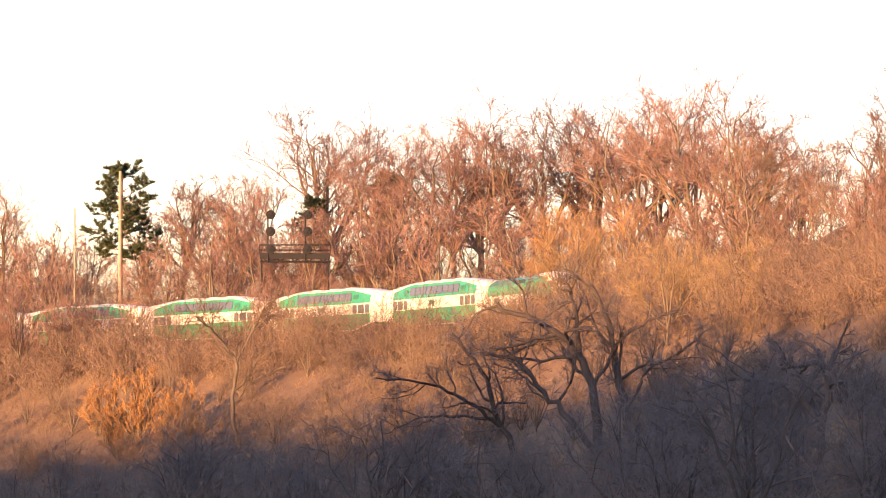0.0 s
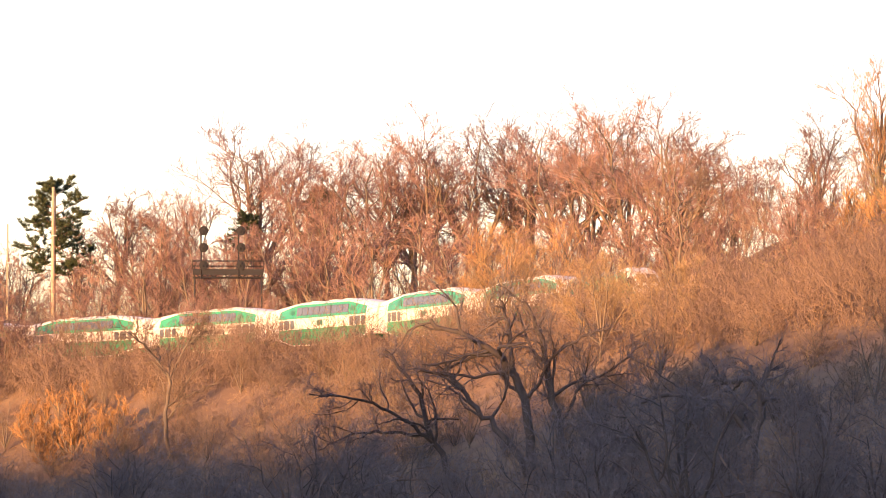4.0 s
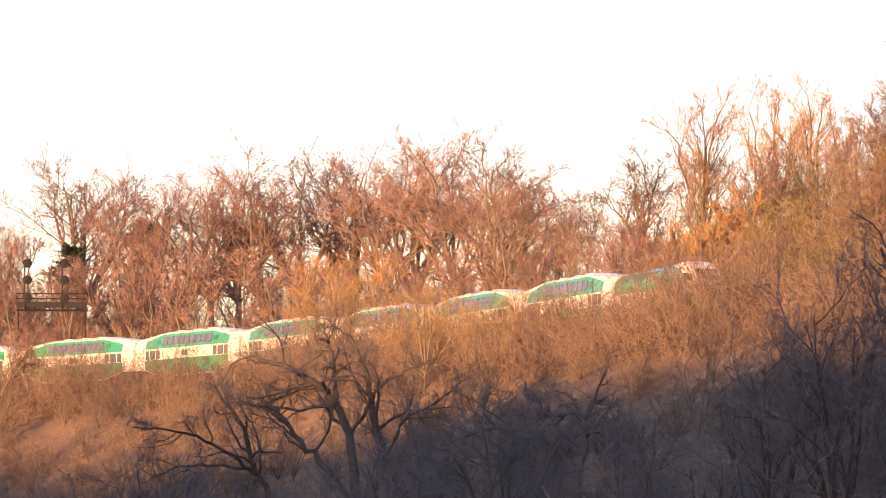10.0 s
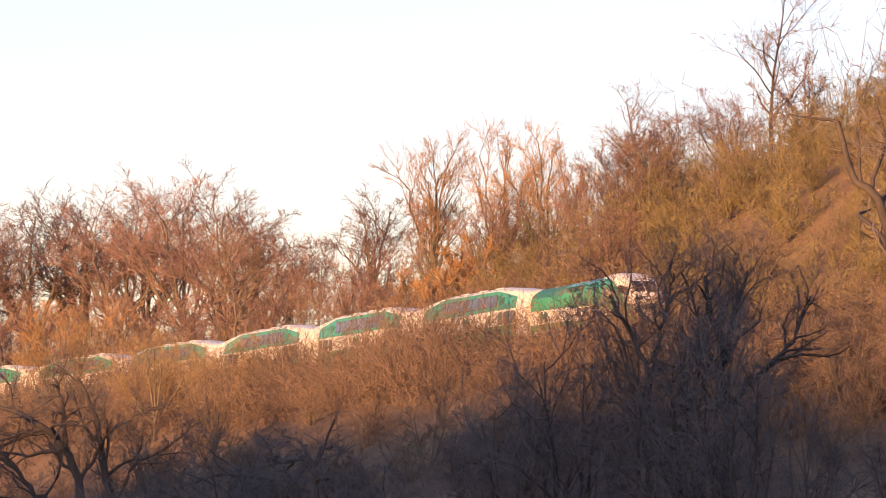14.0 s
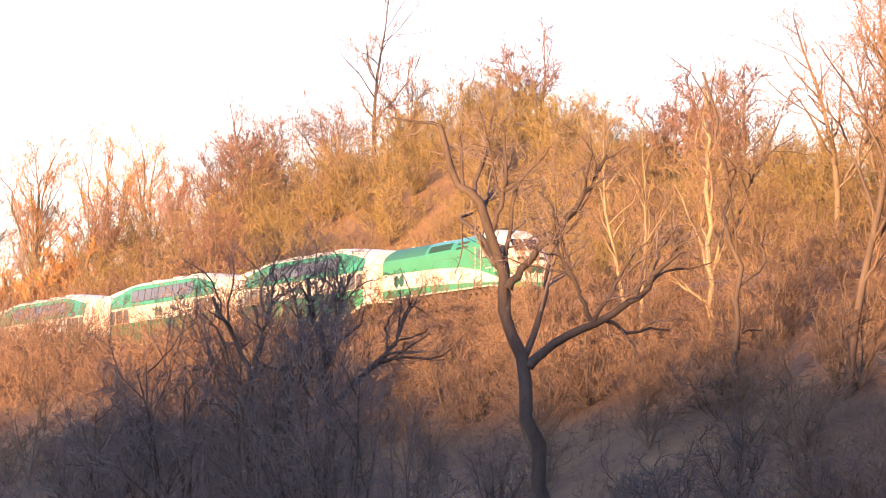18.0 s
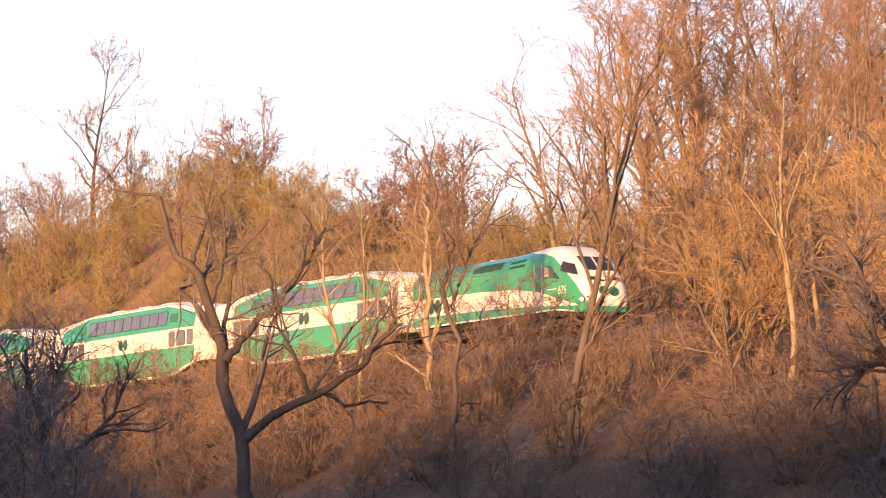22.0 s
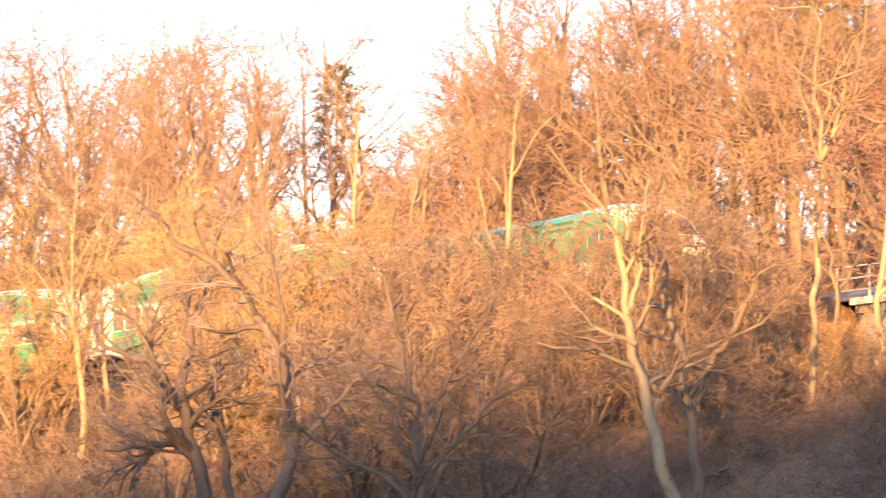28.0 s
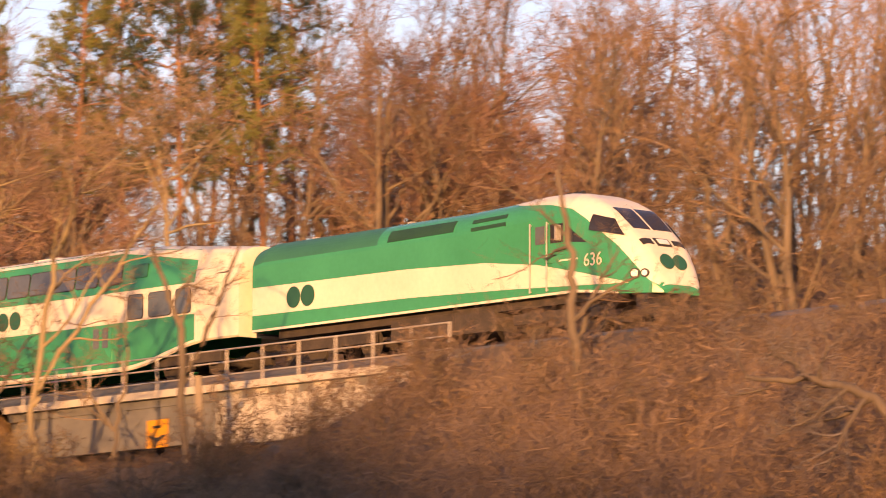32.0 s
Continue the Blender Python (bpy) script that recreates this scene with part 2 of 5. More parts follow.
def ground_z(x, y):
    """Height of the ground: valley floor, bank below the line, formation, hillside behind it, and the valley's other side."""
    x, y = np.asarray(x, float), np.asarray(y, float)
    s, n = along(x, y)
    top = rail_z(s) - 0.55
    floor = 0.2 + 0.6 * waves(x * 0.4, y * 0.4)
    bank = top - np.maximum(n - 4.0, 0) / 2.0
    front = np.maximum(bank, floor) + 0.35 * smooth(3.5, 8, n) * waves(x, y)
    back = top + np.interp(np.degrees(np.arctan2(x, y)), HILL_B, HILL_H) * smooth(7, 46, -n) + 0.5 * smooth(6, 14, -n) * waves(x, y)
    z = np.where(n > 0, front, back)
    # the underpass below the bridge
    dip = smooth(337, 339, s) * (1 - smooth(349.5, 351.5, s)) * smooth(-13, -9, n)
    z = z - dip * np.maximum(z - (top - 5.2), 0)
    cut = smooth(349, 350, s) * (1 - smooth(359, 363, s)) * smooth(2.0, 3.2, n)
    z = z - cut * np.maximum(z - (top - 3.5), 0)
    # the other valley side, behind the camera, which keeps the low sun off the bottom of the valley
    a, b = math.sin(radians(SUN_AZ)), math.cos(radians(SUN_AZ))
    away, side = x * a + y * b, x * b - y * a
    crest = np.interp(side, CREST_S, CREST_H) + 0.8 * np.sin(side * 0.063 + 2.0) + 0.6 * np.sin(side * 0.17)
    z = z + smooth(60, 250, away) * crest
    return z


def spot(bearing, distance, up=0.0):
    """A place on the ground by compass: degrees clockwise from the first view, and metres from the camera's stand."""
    x, y = distance * math.sin(radians(bearing)), distance * math.cos(radians(bearing))
    return Vector((x, y, float(ground_z(np.array([x]), np.array([y]))[0]) + up))


def build_ground():
    be = np.radians(np.concatenate([np.arange(-12, 46, 0.22), np.arange(46, 208, 6.0), np.arange(208, 232, 0.6), np.arange(232, 348, 6.0)]))
    ra = np.concatenate([[0.0], np.arange(4, 60, 8.0), np.arange(60, 640, 2.2), 640 * 1.16 ** np.arange(0, 13)])
    B, R = np.meshgrid(be, ra, indexing="ij")
    X, Y = R * np.sin(B), R * np.cos(B)
    Z = ground_z(X, Y)
    nb, nr = B.shape
    i, j = np.meshgrid(np.arange(nb), np.arange(nr - 1), indexing="ij")
    k = (i + 1) % nb
    quads = np.stack([i * nr + j, k * nr + j, k * nr + j + 1, i * nr + j + 1], -1)[:, :, ::-1]
    me = mesh_of("ground", np.stack([X, Y, Z], -1), quads, mats=[SOIL])
    tagged(put("ground", me), "brown leaf-littered valley floor and wooded hillside", "ground", kind="structure")


build_ground()

# ================= trees =================
def unit(v):
    return v / np.maximum(np.linalg.norm(v, axis=-1, keepdims=True), 1e-9)


def tubes(P, R, sides):
    """Tapered tubes along polylines P (count, points, 3) with radii R (count, points)."""
    N, k, _ = P.shape
    T = unit(np.gradient(P, axis=1))
    ref = np.where(np.abs(T[..., 2:3]) > 0.9, np.array([1.0, 0, 0]), np.array([0, 0, 1.0]))
    U = unit(np.cross(T, ref))
    V = np.cross(T, U)
    a = np.arange(sides) * 2 * np.pi / sides
    ring = P[:, :, None] + R[:, :, None, None] * (U[:, :, None] * np.cos(a)[:, None] + V[:, :, None] * np.sin(a)[:, None])
    base = np.arange(N)[:, None, None] * k * sides + np.arange(k - 1)[:, None] * sides
    i, j = np.arange(sides), (np.arange(sides) + 1) % sides
    quads = np.stack([base + i, base + j, base + sides + j, base + sides + i], -1).reshape(-1, 4)
    return ring.reshape(-1, 3), quads


def spikes(A, B, r):
    """Three-sided tapering twigs from A to B."""
    N = len(A)
    T = unit(B - A)
    U = unit(np.cross(T, np.where(np.abs(T[:, 2:3]) > 0.9, np.array([1.0, 0, 0]), np.array([0, 0, 1.0]))))
    V = np.cross(T, U)
    r = np.broadcast_to(np.asarray(r, float), (N,))[:, None]
    vs = np.stack([A + r * U, A + r * (-0.5 * U + 0.866 * V), A + r * (-0.5 * U - 0.866 * V), B], 1)
    o = np.arange(N)[:, None] * 4
    tris = np.stack([o + [0, 1, 3], o + [1, 2, 3], o + [2, 0, 3]], 1).reshape(-1, 3)
    return vs.reshape(-1, 3), tris


def blades(rng, A, B, r):
    """The finest twig ends: one tapering sliver each."""
    N = len(A)
    T = unit(B - A)
    U = unit(np.cross(T, rng.normal(size=(N, 3))))
    r = np.broadcast_to(np.asarray(r, float), (N,))[:, None] * 1.1
    return np.stack([A - r * U, A + r * U, B], 1).reshape(-1, 3), np.arange(N * 3).reshape(N, 3)


class Soup:
    """Gathers vertices, quads and triangles of one mesh."""

    def __init__(self):
        self.v, self.q, self.t, self.n = [], [], [], 0

    def add(self, v, q=None, t=None):
        self.v.append(v)
        if q is not None:
            self.q.append(q + self.n)
        if t is not None:
            self.t.append(t + self.n)
        self.n += len(v)

    def mesh(self, name, mat, smooth=True):
        return mesh_of(name, np.concatenate(self.v), np.concatenate(self.q) if self.q else None, np.concatenate(self.t) if self.t else None, [mat], smooth=smooth)


def sample(P, R, u):
    """Place, direction and radius at fraction u (count, m) of polylines P."""
    k = P.shape[1]
    f = np.clip(u * (k - 1), 0, k - 1.001)
    i = f.astype(int)
    w = (f - i)[..., None]
    n = np.arange(len(P))[:, None]
    a, b = P[n, i], P[n, i + 1]
    return a * (1 - w) + b * w, unit(b - a), R[n, i] * (1 - w[..., 0]) + R[n, i + 1] * w[..., 0]


def shoots(rng, P, R, count, first, angle, length, points=4, lift=0.25, wander=0.18, thin=0.6, shrink=0.5, droop=0.0, least=0.0, finest=0.0):
    """Side shoots from polylines: polylines of their own, with radii no thinner than finest."""
    N = len(P)
    u = first + (1 - first) * (np.arange(count) + rng.random((N, count))) / count
    at, tan, rad = sample(P, R, u)
    own = np.maximum(np.linalg.norm(np.diff(P, axis=1), axis=-1).sum(1)[:, None], least)
    rnd = unit(rng.normal(size=at.shape))
    sidew = unit(rnd - (rnd * tan).sum(-1, keepdims=True) * tan)
    ang = np.radians(angle) * (0.7 + 0.6 * rng.random((N, count, 1)))
    d = unit(tan * np.cos(ang) + sidew * np.sin(ang) + np.array([0, 0, lift]))
    L = length * own * (1 - shrink * (u - first) / (1 - first)) * (0.55 + 0.9 * rng.random((N, count)))
    at, d, L, rad = at.reshape(-1, 3), d.reshape(-1, 3), L.reshape(-1), rad.reshape(-1)
    pts, p = [at], at
    for j in range(points - 1):
        d = unit(d + wander * rng.normal(size=d.shape) + np.array([0, 0, lift * 0.35 - droop * (j + 1) / points]))
        p = p + d * (L / (points - 1))[:, None]
        pts.append(p)
    Q = np.stack(pts, 1)
    r0 = np.maximum(np.minimum(rad * thin, L * 0.04 + 0.008), finest)
    S = r0[:, None] * np.linspace(1, 0.4, points)[None]
    return Q, S


def stem(rng, height, lean=0.05, points=9, wander=0.05):
    d = unit(np.array([rng.normal() * lean, rng.normal() * lean, 1.0]))
    pts = [np.zeros(3)]
    for _ in range(points - 1):
        d = unit(d + wander * rng.normal(size=3) + np.array([0, 0, 0.06]))
        pts.append(pts[-1] + d * height / (points - 1))
    return np.array(pts)


def tree_meshes(seed, bark, twig, stems, radius, spec, w, end=0.16):
    """Trunk and crown of a leafless tree. stems: main polylines; spec: rows of shoots, the last two as twigs; w: half the width of a twig."""
    rng = np.random.default_rng(seed)
    wood, crown = Soup(), Soup()
    k = max(len(s) for s in stems)
    P = np.stack([np.stack([np.interp(np.linspace(0, 1, k), np.linspace(0, 1, len(s)), np.asarray(s, float)[:, c]) for c in range(3)], 1) for s in stems])
    r = np.broadcast_to(np.asarray(radius, float), (len(stems),))
    R = r[:, None] * np.linspace(1, end, k)[None] ** 0.9
    R[:, 0] *= 1.18
    wood.add(*tubes(P, R, 8))
    for level, sp in enumerate(spec):
        last = len(spec) - 1 - level
        P, R = shoots(rng, P, R, **sp, finest=w * (0.9, 1.0, 1.45, 2.1)[min(last, 3)])
        if level == 0:
            wood.add(*tubes(P, R, 5))
        elif last >= 2:
            crown.add(*tubes(P, R, 3))
        elif last == 1:
            for j in range(P.shape[1] - 1):
                v, t = spikes(P[:, j], P[:, j + 1] + (P[:, j + 1] - P[:, j]) * (0.25 if j < P.shape[1] - 2 else 0.0), R[:, j])
                crown.add(v, None, t)
        else:
            v, t = blades(rng, P[:, 0], P[:, -1], R[:, 0])
            crown.add(v, None, t)
    return wood.mesh("trunk", bark), crown.mesh("crown", twig)


def sprays(counts, angle, lengths, lift, wander, first=0.3, least=0.0, shrink=0.4):
    """Rows of shoots that fork again and again at narrow angles, each shorter towards the tip of its parent."""
    rows = []
    for i, (c, l) in enumerate(zip(counts, lengths)):
        rows.append(dict(count=c, first=first if i == 0 else 0.22, angle=angle, length=l, points=(7, 5, 3, 2)[i], lift=lift if i == 0 else lift * 0.7, wander=wander, thin=0.62,
                         shrink=shrink, least=least if i == 0 else 0.0))
    return rows


def tree_thing(name, meshes, label, category="tree", group="", at=None):
    ob = thing(name, label, category, group, at)
    put("trunk", meshes[0], ob)
    put("crown", meshes[1], ob)
    return ob


def fan(rng, h, fork, forks, spread, bend=1.4, rough=0.02):
    """Stems that part at a fork and rise in a fan."""
    out = []
    foot = np.array([rng.normal() * 0.02 * h, rng.normal() * 0.02 * h, fork * h])
    turn = rng.random() * 6.28
    for i in range(forks):
        a = turn + i * 6.28 / forks + rng.normal() * 0.3
        reach = h * spread * (0.35 + 0.65 * rng.random()) if i else h * spread * 0.2
        top = h * (1.0 - 0.30 * (reach / (h * spread)) ** 2) * (0.9 + 0.1 * rng.random())
        u = np.linspace(0, 1, 7)[1:]
        up = foot[2] + (top - foot[2]) * u
        side = reach * u ** bend
        limb = np.stack([foot[0] + math.cos(a) * side, foot[1] + math.sin(a) * side, up], 1)
        limb += rng.normal(size=limb.shape) * rough * h * u[:, None]
        out.append(np.vstack([[np.zeros(3), foot * 0.5, foot], limb]))
    return out


def round_tree(seed, h, bark, twig, fork=0.26, spread=0.28, forks=5, counts=(6, 4, 4, 4), angle=34, length=0.34, lift=0.14, wander=0.13, w=0.018, thick=0.0125, first=0.3, bend=0.85, ends=0.8):
    """A broad leafless tree: a vase of limbs with finer and finer branches."""
    rng = np.random.default_rng(seed)
    return tree_meshes(seed + 1, bark, twig, fan(rng, h * 0.85, fork, forks, spread, bend, 0.014), h * thick, sprays(counts, angle, (length, 0.62, 0.66, ends), lift, wander, first), w)


def tall_tree(seed, h, bark, twig, counts=(16, 5, 5, 4), angle=40, width=0.30, lift=0.16, wander=0.13, w=0.013, twin=False, first=0.28):
    """A slim forest tree with a straight stem and steep limbs."""
    rng = np.random.default_rng(seed)
    stems = [stem(rng, h * 0.91, 0.06, 11, 0.06)]
    if twin:
        stems += [np.array([p * [1, 1, 0.93] + [0.09 * p[2] ** 1.1, 0.03 * p[2], 0] for p in stem(rng, h * 0.90, 0.08, 11, 0.06)])]
        counts = (counts[0] * 5 // 8, *counts[1:])
    return tree_meshes(seed + 1, bark, twig, stems, h * 0.0115, sprays(counts, angle, (width, 0.56, 0.64, 0.8), lift, wander, first), w)


def willow_tree(seed, h, bark, twig, forks=6, spread=0.34):
    """A golden willow: several leaning stems, clear below, with brooms of fine rising shoots."""
    rng = np.random.default_rng(seed)
    stems = fan(rng, h * 0.85, 0.14, forks, spread, 0.95, 0.02)
    return tree_meshes(seed + 1, bark, twig, stems, h * 0.013, sprays((6, 5, 4, 4), 34, (0.32, 0.66, 0.7, 0.95), 0.16, 0.10, 0.36), 0.020)


def pine_meshes(seed, h, first=0.35, width=0.28, needle=NEEDLES, limbs=46, tufts=6, tuft=0.34, ragged=0.45, spike=0.03, blunt=1.5, flat=0.7):
    """A pine: a straight stem, level limbs of uneven length, and sprays of needles along their outer parts."""
    rng = np.random.default_rng(seed)
    wood, crown = Soup(), Soup()
    P = stem(rng, h, 0.02, 9, 0.02)[None]
    R = (h * 0.013) * np.linspace(1, 0.2, 9)[None]
    wood.add(*tubes(P, R, 8))
    u = first + (0.99 - first) * (np.arange(limbs) + rng.random(limbs)) / limbs
    at = sample(P, R, u[None])[0][0]
    e = (u - first) / (1 - first)
    reach = width * h * (0.14 + 0.86 * (1 - e ** blunt)) * (0.55 + 0.45 * np.clip(e * 5, 0, 1)) * (1 - ragged * rng.random(limbs))
    a = np.arange(limbs) * 2.4 + rng.normal(size=limbs) * 0.4
    v = np.linspace(0, 1, 5)[None]
    bow = 0.05 + 0.12 * rng.normal(size=limbs) + 0.5 * e ** 2
    Q = at[:, None] + np.stack([(np.cos(a) * reach)[:, None] * v, (np.sin(a) * reach)[:, None] * v, reach[:, None] * (bow[:, None] * v + 0.18 * v ** 2)], -1)
    Q[:, 1:] += rng.normal(size=Q[:, 1:].shape) * 0.04 * reach[:, None, None]
    S = np.broadcast_to(np.linspace(0.030, 0.012, 5) * h / 12, Q.shape[:2])
    wood.add(*tubes(Q, S, 4))
    W, X = shoots(rng, Q, S, 8, 0.3, 52, 0.36, 3, 0.10, 0.15, 0.6, 0.5)
    wood.add(*tubes(W, X, 3))
    for P2, R2, c in ((W, X, tufts), (Q, S, tufts + 2)):
        at, tan, _ = sample(P2, R2, 0.35 + 0.65 * rng.random((len(P2), c)))
        at, tan = np.repeat(at.reshape(-1, 3), 9, 0), np.repeat(tan.reshape(-1, 3), 9, 0)
        d = unit(rng.normal(size=at.shape) * [1, 1, flat] + tan * 0.6 + np.array([0, 0, 0.45]))
        v, t = blades(rng, at, at + d * tuft * (0.6 + rng.random((len(at), 1))), spike)
        crown.add(v, None, t)
    return wood.mesh("trunk", BARK_PINE), crown.mesh("crown", needle)


def brush(name, seed, where, count, low, high, mat, label, lean=0.42, side=4, width=0.018, per=4):
    """A thicket: clumps of crooked stems with branches and twigs, on the ground, as one sheet of growth. where(rng, n) gives s and n along the line."""
    rng = np.random.default_rng(seed)
    s, n = where(rng, count // per)
    s, n = np.repeat(s, per), np.repeat(n, per)
    count = len(s)
    h_ = np.interp(s, SS, _h)
    x, y = np.interp(s, SS, TX) - np.cos(h_) * n, np.interp(s, SS, TY) - np.sin(h_) * n
    x, y = x + rng.normal(size=count) * 0.35, y + rng.normal(size=count) * 0.35
    A = np.stack([x, y, ground_z(x, y) - 0.1], 1)
    H = low + (high - low) * rng.random(count) ** 1.5
    patch = 0.75 + 0.4 * np.sin(x * 0.19 + 1) * np.sin(y * 0.13) + 0.2 * np.sin(x * 0.5 + y * 0.4)
    H = H * np.clip(patch, 0.45, 1.4)
    d = unit(np.concatenate([rng.normal(size=(count, 2)) * lean, np.ones((count, 1))], 1))
    pts, p = [A], A
    for j in range(3):
        p = p + d * (H / 3)[:, None]
        pts.append(p)
        d = unit(d + rng.normal(size=d.shape) * [0.3, 0.3, 0.12] + [0, 0, 0.1])
    P = np.stack(pts, 1)
    R = (width * (0.7 + H * 0.10))[:, None] * np.array([1.0, 0.8, 0.6, 0.3])
    soup = Soup()
    for j in range(3):
        v, t = spikes(P[:, j], P[:, j + 1] + (P[:, j + 1] - P[:, j]) * 0.3, R[:, j])
        soup.add(v, None, t)
    Q, S = shoots(rng, P, R, side, 0.18, 55, 0.42, 3, 0.12, 0.25, 0.9, 0.5, finest=width * 0.65)
    for a, b in ((0, 1), (1, 2)):
        v, t = spikes(Q[:, a], Q[:, b] + (Q[:, b] - Q[:, a]) * 0.12 * (b == 1), S[:, a] * 1.15)
        soup.add(v, None, t)
    u = rng.random((len(Q), 2))
    at, tan, _ = sample(Q, S, 0.15 + 0.85 * u)
    dd = unit(tan + rng.normal(size=tan.shape) * 0.65 + [0, 0, 0.15])
    L = np.repeat(H, side)[:, None, None] * (0.07 + 0.12 * rng.random(u.shape)[..., None])
    v, t = blades(rng, at.reshape(-1, 3), (at + dd * L).reshape(-1, 3), width * 0.75)
    soup.add(v, None, t)
    tagged(put(name, soup.mesh(name, mat)), label, "undergrowth", kind="stuff")


# ================= the railway =================
def build_line():
    bed = Soup()
    s = np.arange(-200.0, 440.0, 2.0)
    prof = [(-3.4, -0.75), (-2.2, -0.24), (2.2, -0.24), (3.4, -0.75)]
    P = np.array([[line(a, n, up) for n, up in prof] for a in s])
    k = len(prof)
    i, j = np.meshgrid(np.arange(len(s) - 1), np.arange(k - 1), indexing="ij")
    q = np.stack([i * k + j, i * k + j + 1, (i + 1) * k + j + 1, (i + 1) * k + j], -1).reshape(-1, 4)
    bed.add(P.reshape(-1, 3), q)
    tagged(put("ballast_bed", bed.mesh("ballast_bed", BALLAST)), "grey crushed-stone ballast under the railway track", "track bed", kind="structure")
    for n in (-0.75, 0.75):
        P = np.array([[line(a, n - 0.035, -0.02), line(a, n + 0.035, -0.02), line(a, n + 0.035, -0.17), line(a, n - 0.035, -0.17)] for a in s])
        i, j = np.meshgrid(np.arange(len(s) - 1), np.arange(4), indexing="ij")
        jj = (j + 1) % 4
        q = np.stack([i * 4 + j, i * 4 + jj, (i + 1) * 4 + jj, (i + 1) * 4 + j], -1).reshape(-1, 4)
        sp = Soup()
        sp.add(P.reshape(-1, 3), q)
        tagged(put("rail", sp.mesh("rail", RAIL)), "worn brown steel running rail of the track", "rail", "rails", kind="structure")


build_line()


def loft(stations, ring, mats, pick, name):
    """A body through cross-sections: ring(x) gives (y, z) points; pick(x, y, z) the material of a face."""
    P = np.array([[(x, y, z) for y, z in ring(x)] for x in stations])
    k = P.shape[1]
    i, j = np.meshgrid(np.arange(len(stations) - 1), np.arange(k - 1), indexing="ij")
    q = np.stack([i * k + j, (i + 1) * k + j, (i + 1) * k + j + 1, i * k + j + 1], -1).reshape(-1, 4)
    V = P.reshape(-1, 3)
    c = V[q].mean(1)
    m = np.array([pick(*p) for p in c])
    me = mesh_of(name, V, q, mats=mats, quad_mat=m, smooth=False)
    bm = bmesh.new()
    bm.from_mesh(me)
    for end in (0, len(stations) - 1):
        bm.verts.ensure_lookup_table()
        bm.faces.new([bm.verts[end * k + a] for a in range(k)])
    bmesh.ops.recalc_face_normals(bm, faces=bm.faces)
    bm.to_mesh(me)
    bm.free()
    return me


def wrap(ring, xs, low, high=None, side=-1, proud=0.012, n=10):
    """A thin coat that follows a lofted body: on one side between two heights, or from a height up and over the roof."""
    b = bmesh.new()
    rows = []
    for x in xs:
        half = sorted([p for p in ring(x) if p[0] > 0], key=lambda p: p[1])
        zs, ys = np.array([p[1] for p in half]), np.array([p[0] for p in half])
        z0 = min(max(low(x), zs[0]), zs[-1] - 0.01)
        z1 = min(max(high(x), z0 + 0.004), zs[-1]) if high is not None else zs[-1]
        near = np.concatenate([[z0], zs[(zs > z0 + 0.004) & (zs < z1 - 0.004)], [z1]])
        y = np.interp(near, zs, ys)
        d = np.concatenate([[0], np.cumsum(np.hypot(np.diff(near), np.diff(y)))])
        u = np.linspace(0, d[-1], n)
        z, y = np.interp(u, d, near), np.interp(u, d, y)
        if high is not None:
            rows.append([b.verts.new((x, side * (a + proud), c)) for a, c in zip(y, z)])
        else:
            k = np.linspace(0, 1, n) ** 2
            pts = [(-(a + proud * (1 - e)), c + proud * e) for a, c, e in zip(y, z, k)] + [(a + proud * (1 - e), c + proud * e) for a, c, e in zip(y[::-1], z[::-1], k[::-1])]
            rows.append([b.verts.new((x, a, c)) for a, c in pts])
    for r0, r1 in zip(rows[:-1], rows[1:]):
        for j in range(len(r0) - 1):
            b.faces.new((r0[j], r1[j], r1[j + 1], r0[j + 1]))
    bmesh.ops.recalc_face_normals(b, faces=b.faces)
    bmesh.ops.solidify(b, geom=b.faces[:], thickness=0.008)
    return b


def plate(b, w, h, at, rot, r=0.12, thick=0.03):
    """A flat plate with rounded corners, w along x and h along z, turned by rot."""
    r = min(r, w * 0.4, h * 0.4)
    pts = []
    for cx, cz, a0 in ((w / 2 - r, h / 2 - r, 0), (-w / 2 + r, h / 2 - r, 90), (-w / 2 + r, -h / 2 + r, 180), (w / 2 - r, -h / 2 + r, 270)):
        pts += [(cx + r * math.cos(radians(a0 + k * 30)), cz + r * math.sin(radians(a0 + k * 30))) for k in range(4)]
    for y in (-thick / 2, thick / 2):
        b.faces.new([b.verts.new(Vector(at) + rot @ Vector((x, y, z))) for x, z in pts])
    b.verts.ensure_lookup_table()
    n = len(pts)
    v = b.verts[-2 * n:]
    for i in range(n):
        b.faces.new((v[i], v[(i + 1) % n], v[n + (i + 1) % n], v[n + i]))
    bmesh.ops.recalc_face_normals(b, faces=b.faces)


def bogie(parent, x, wheelbase=2.5, wheel=0.46):
    b = bmesh.new()
    for y in (-1.12, 1.12):
        box(b, (wheelbase + 1.3, 0.16, 0.34), (x, y, 0.62), bevel=0.03)
        box(b, (0.7, 0.2, 0.3), (x, y, 0.42), bevel=0.03)
    box(b, (0.6, 2.2, 0.3), (x, 0, 0.62), bevel=0.03)
    fr = part("bogie", b, UNDER, parent)
    for dx in (-wheelbase / 2, wheelbase / 2):
        w = bmesh.new()
        for y in (-0.76, 0.76):
            rod(w, (x + dx, y - 0.065, wheel), (x + dx, y + 0.065, wheel), wheel, 24)
        rod(w, (x + dx, -1.1, wheel), (x + dx, 1.1, wheel), 0.09, 10)
        part("wheelset", w, UNDER, fr)


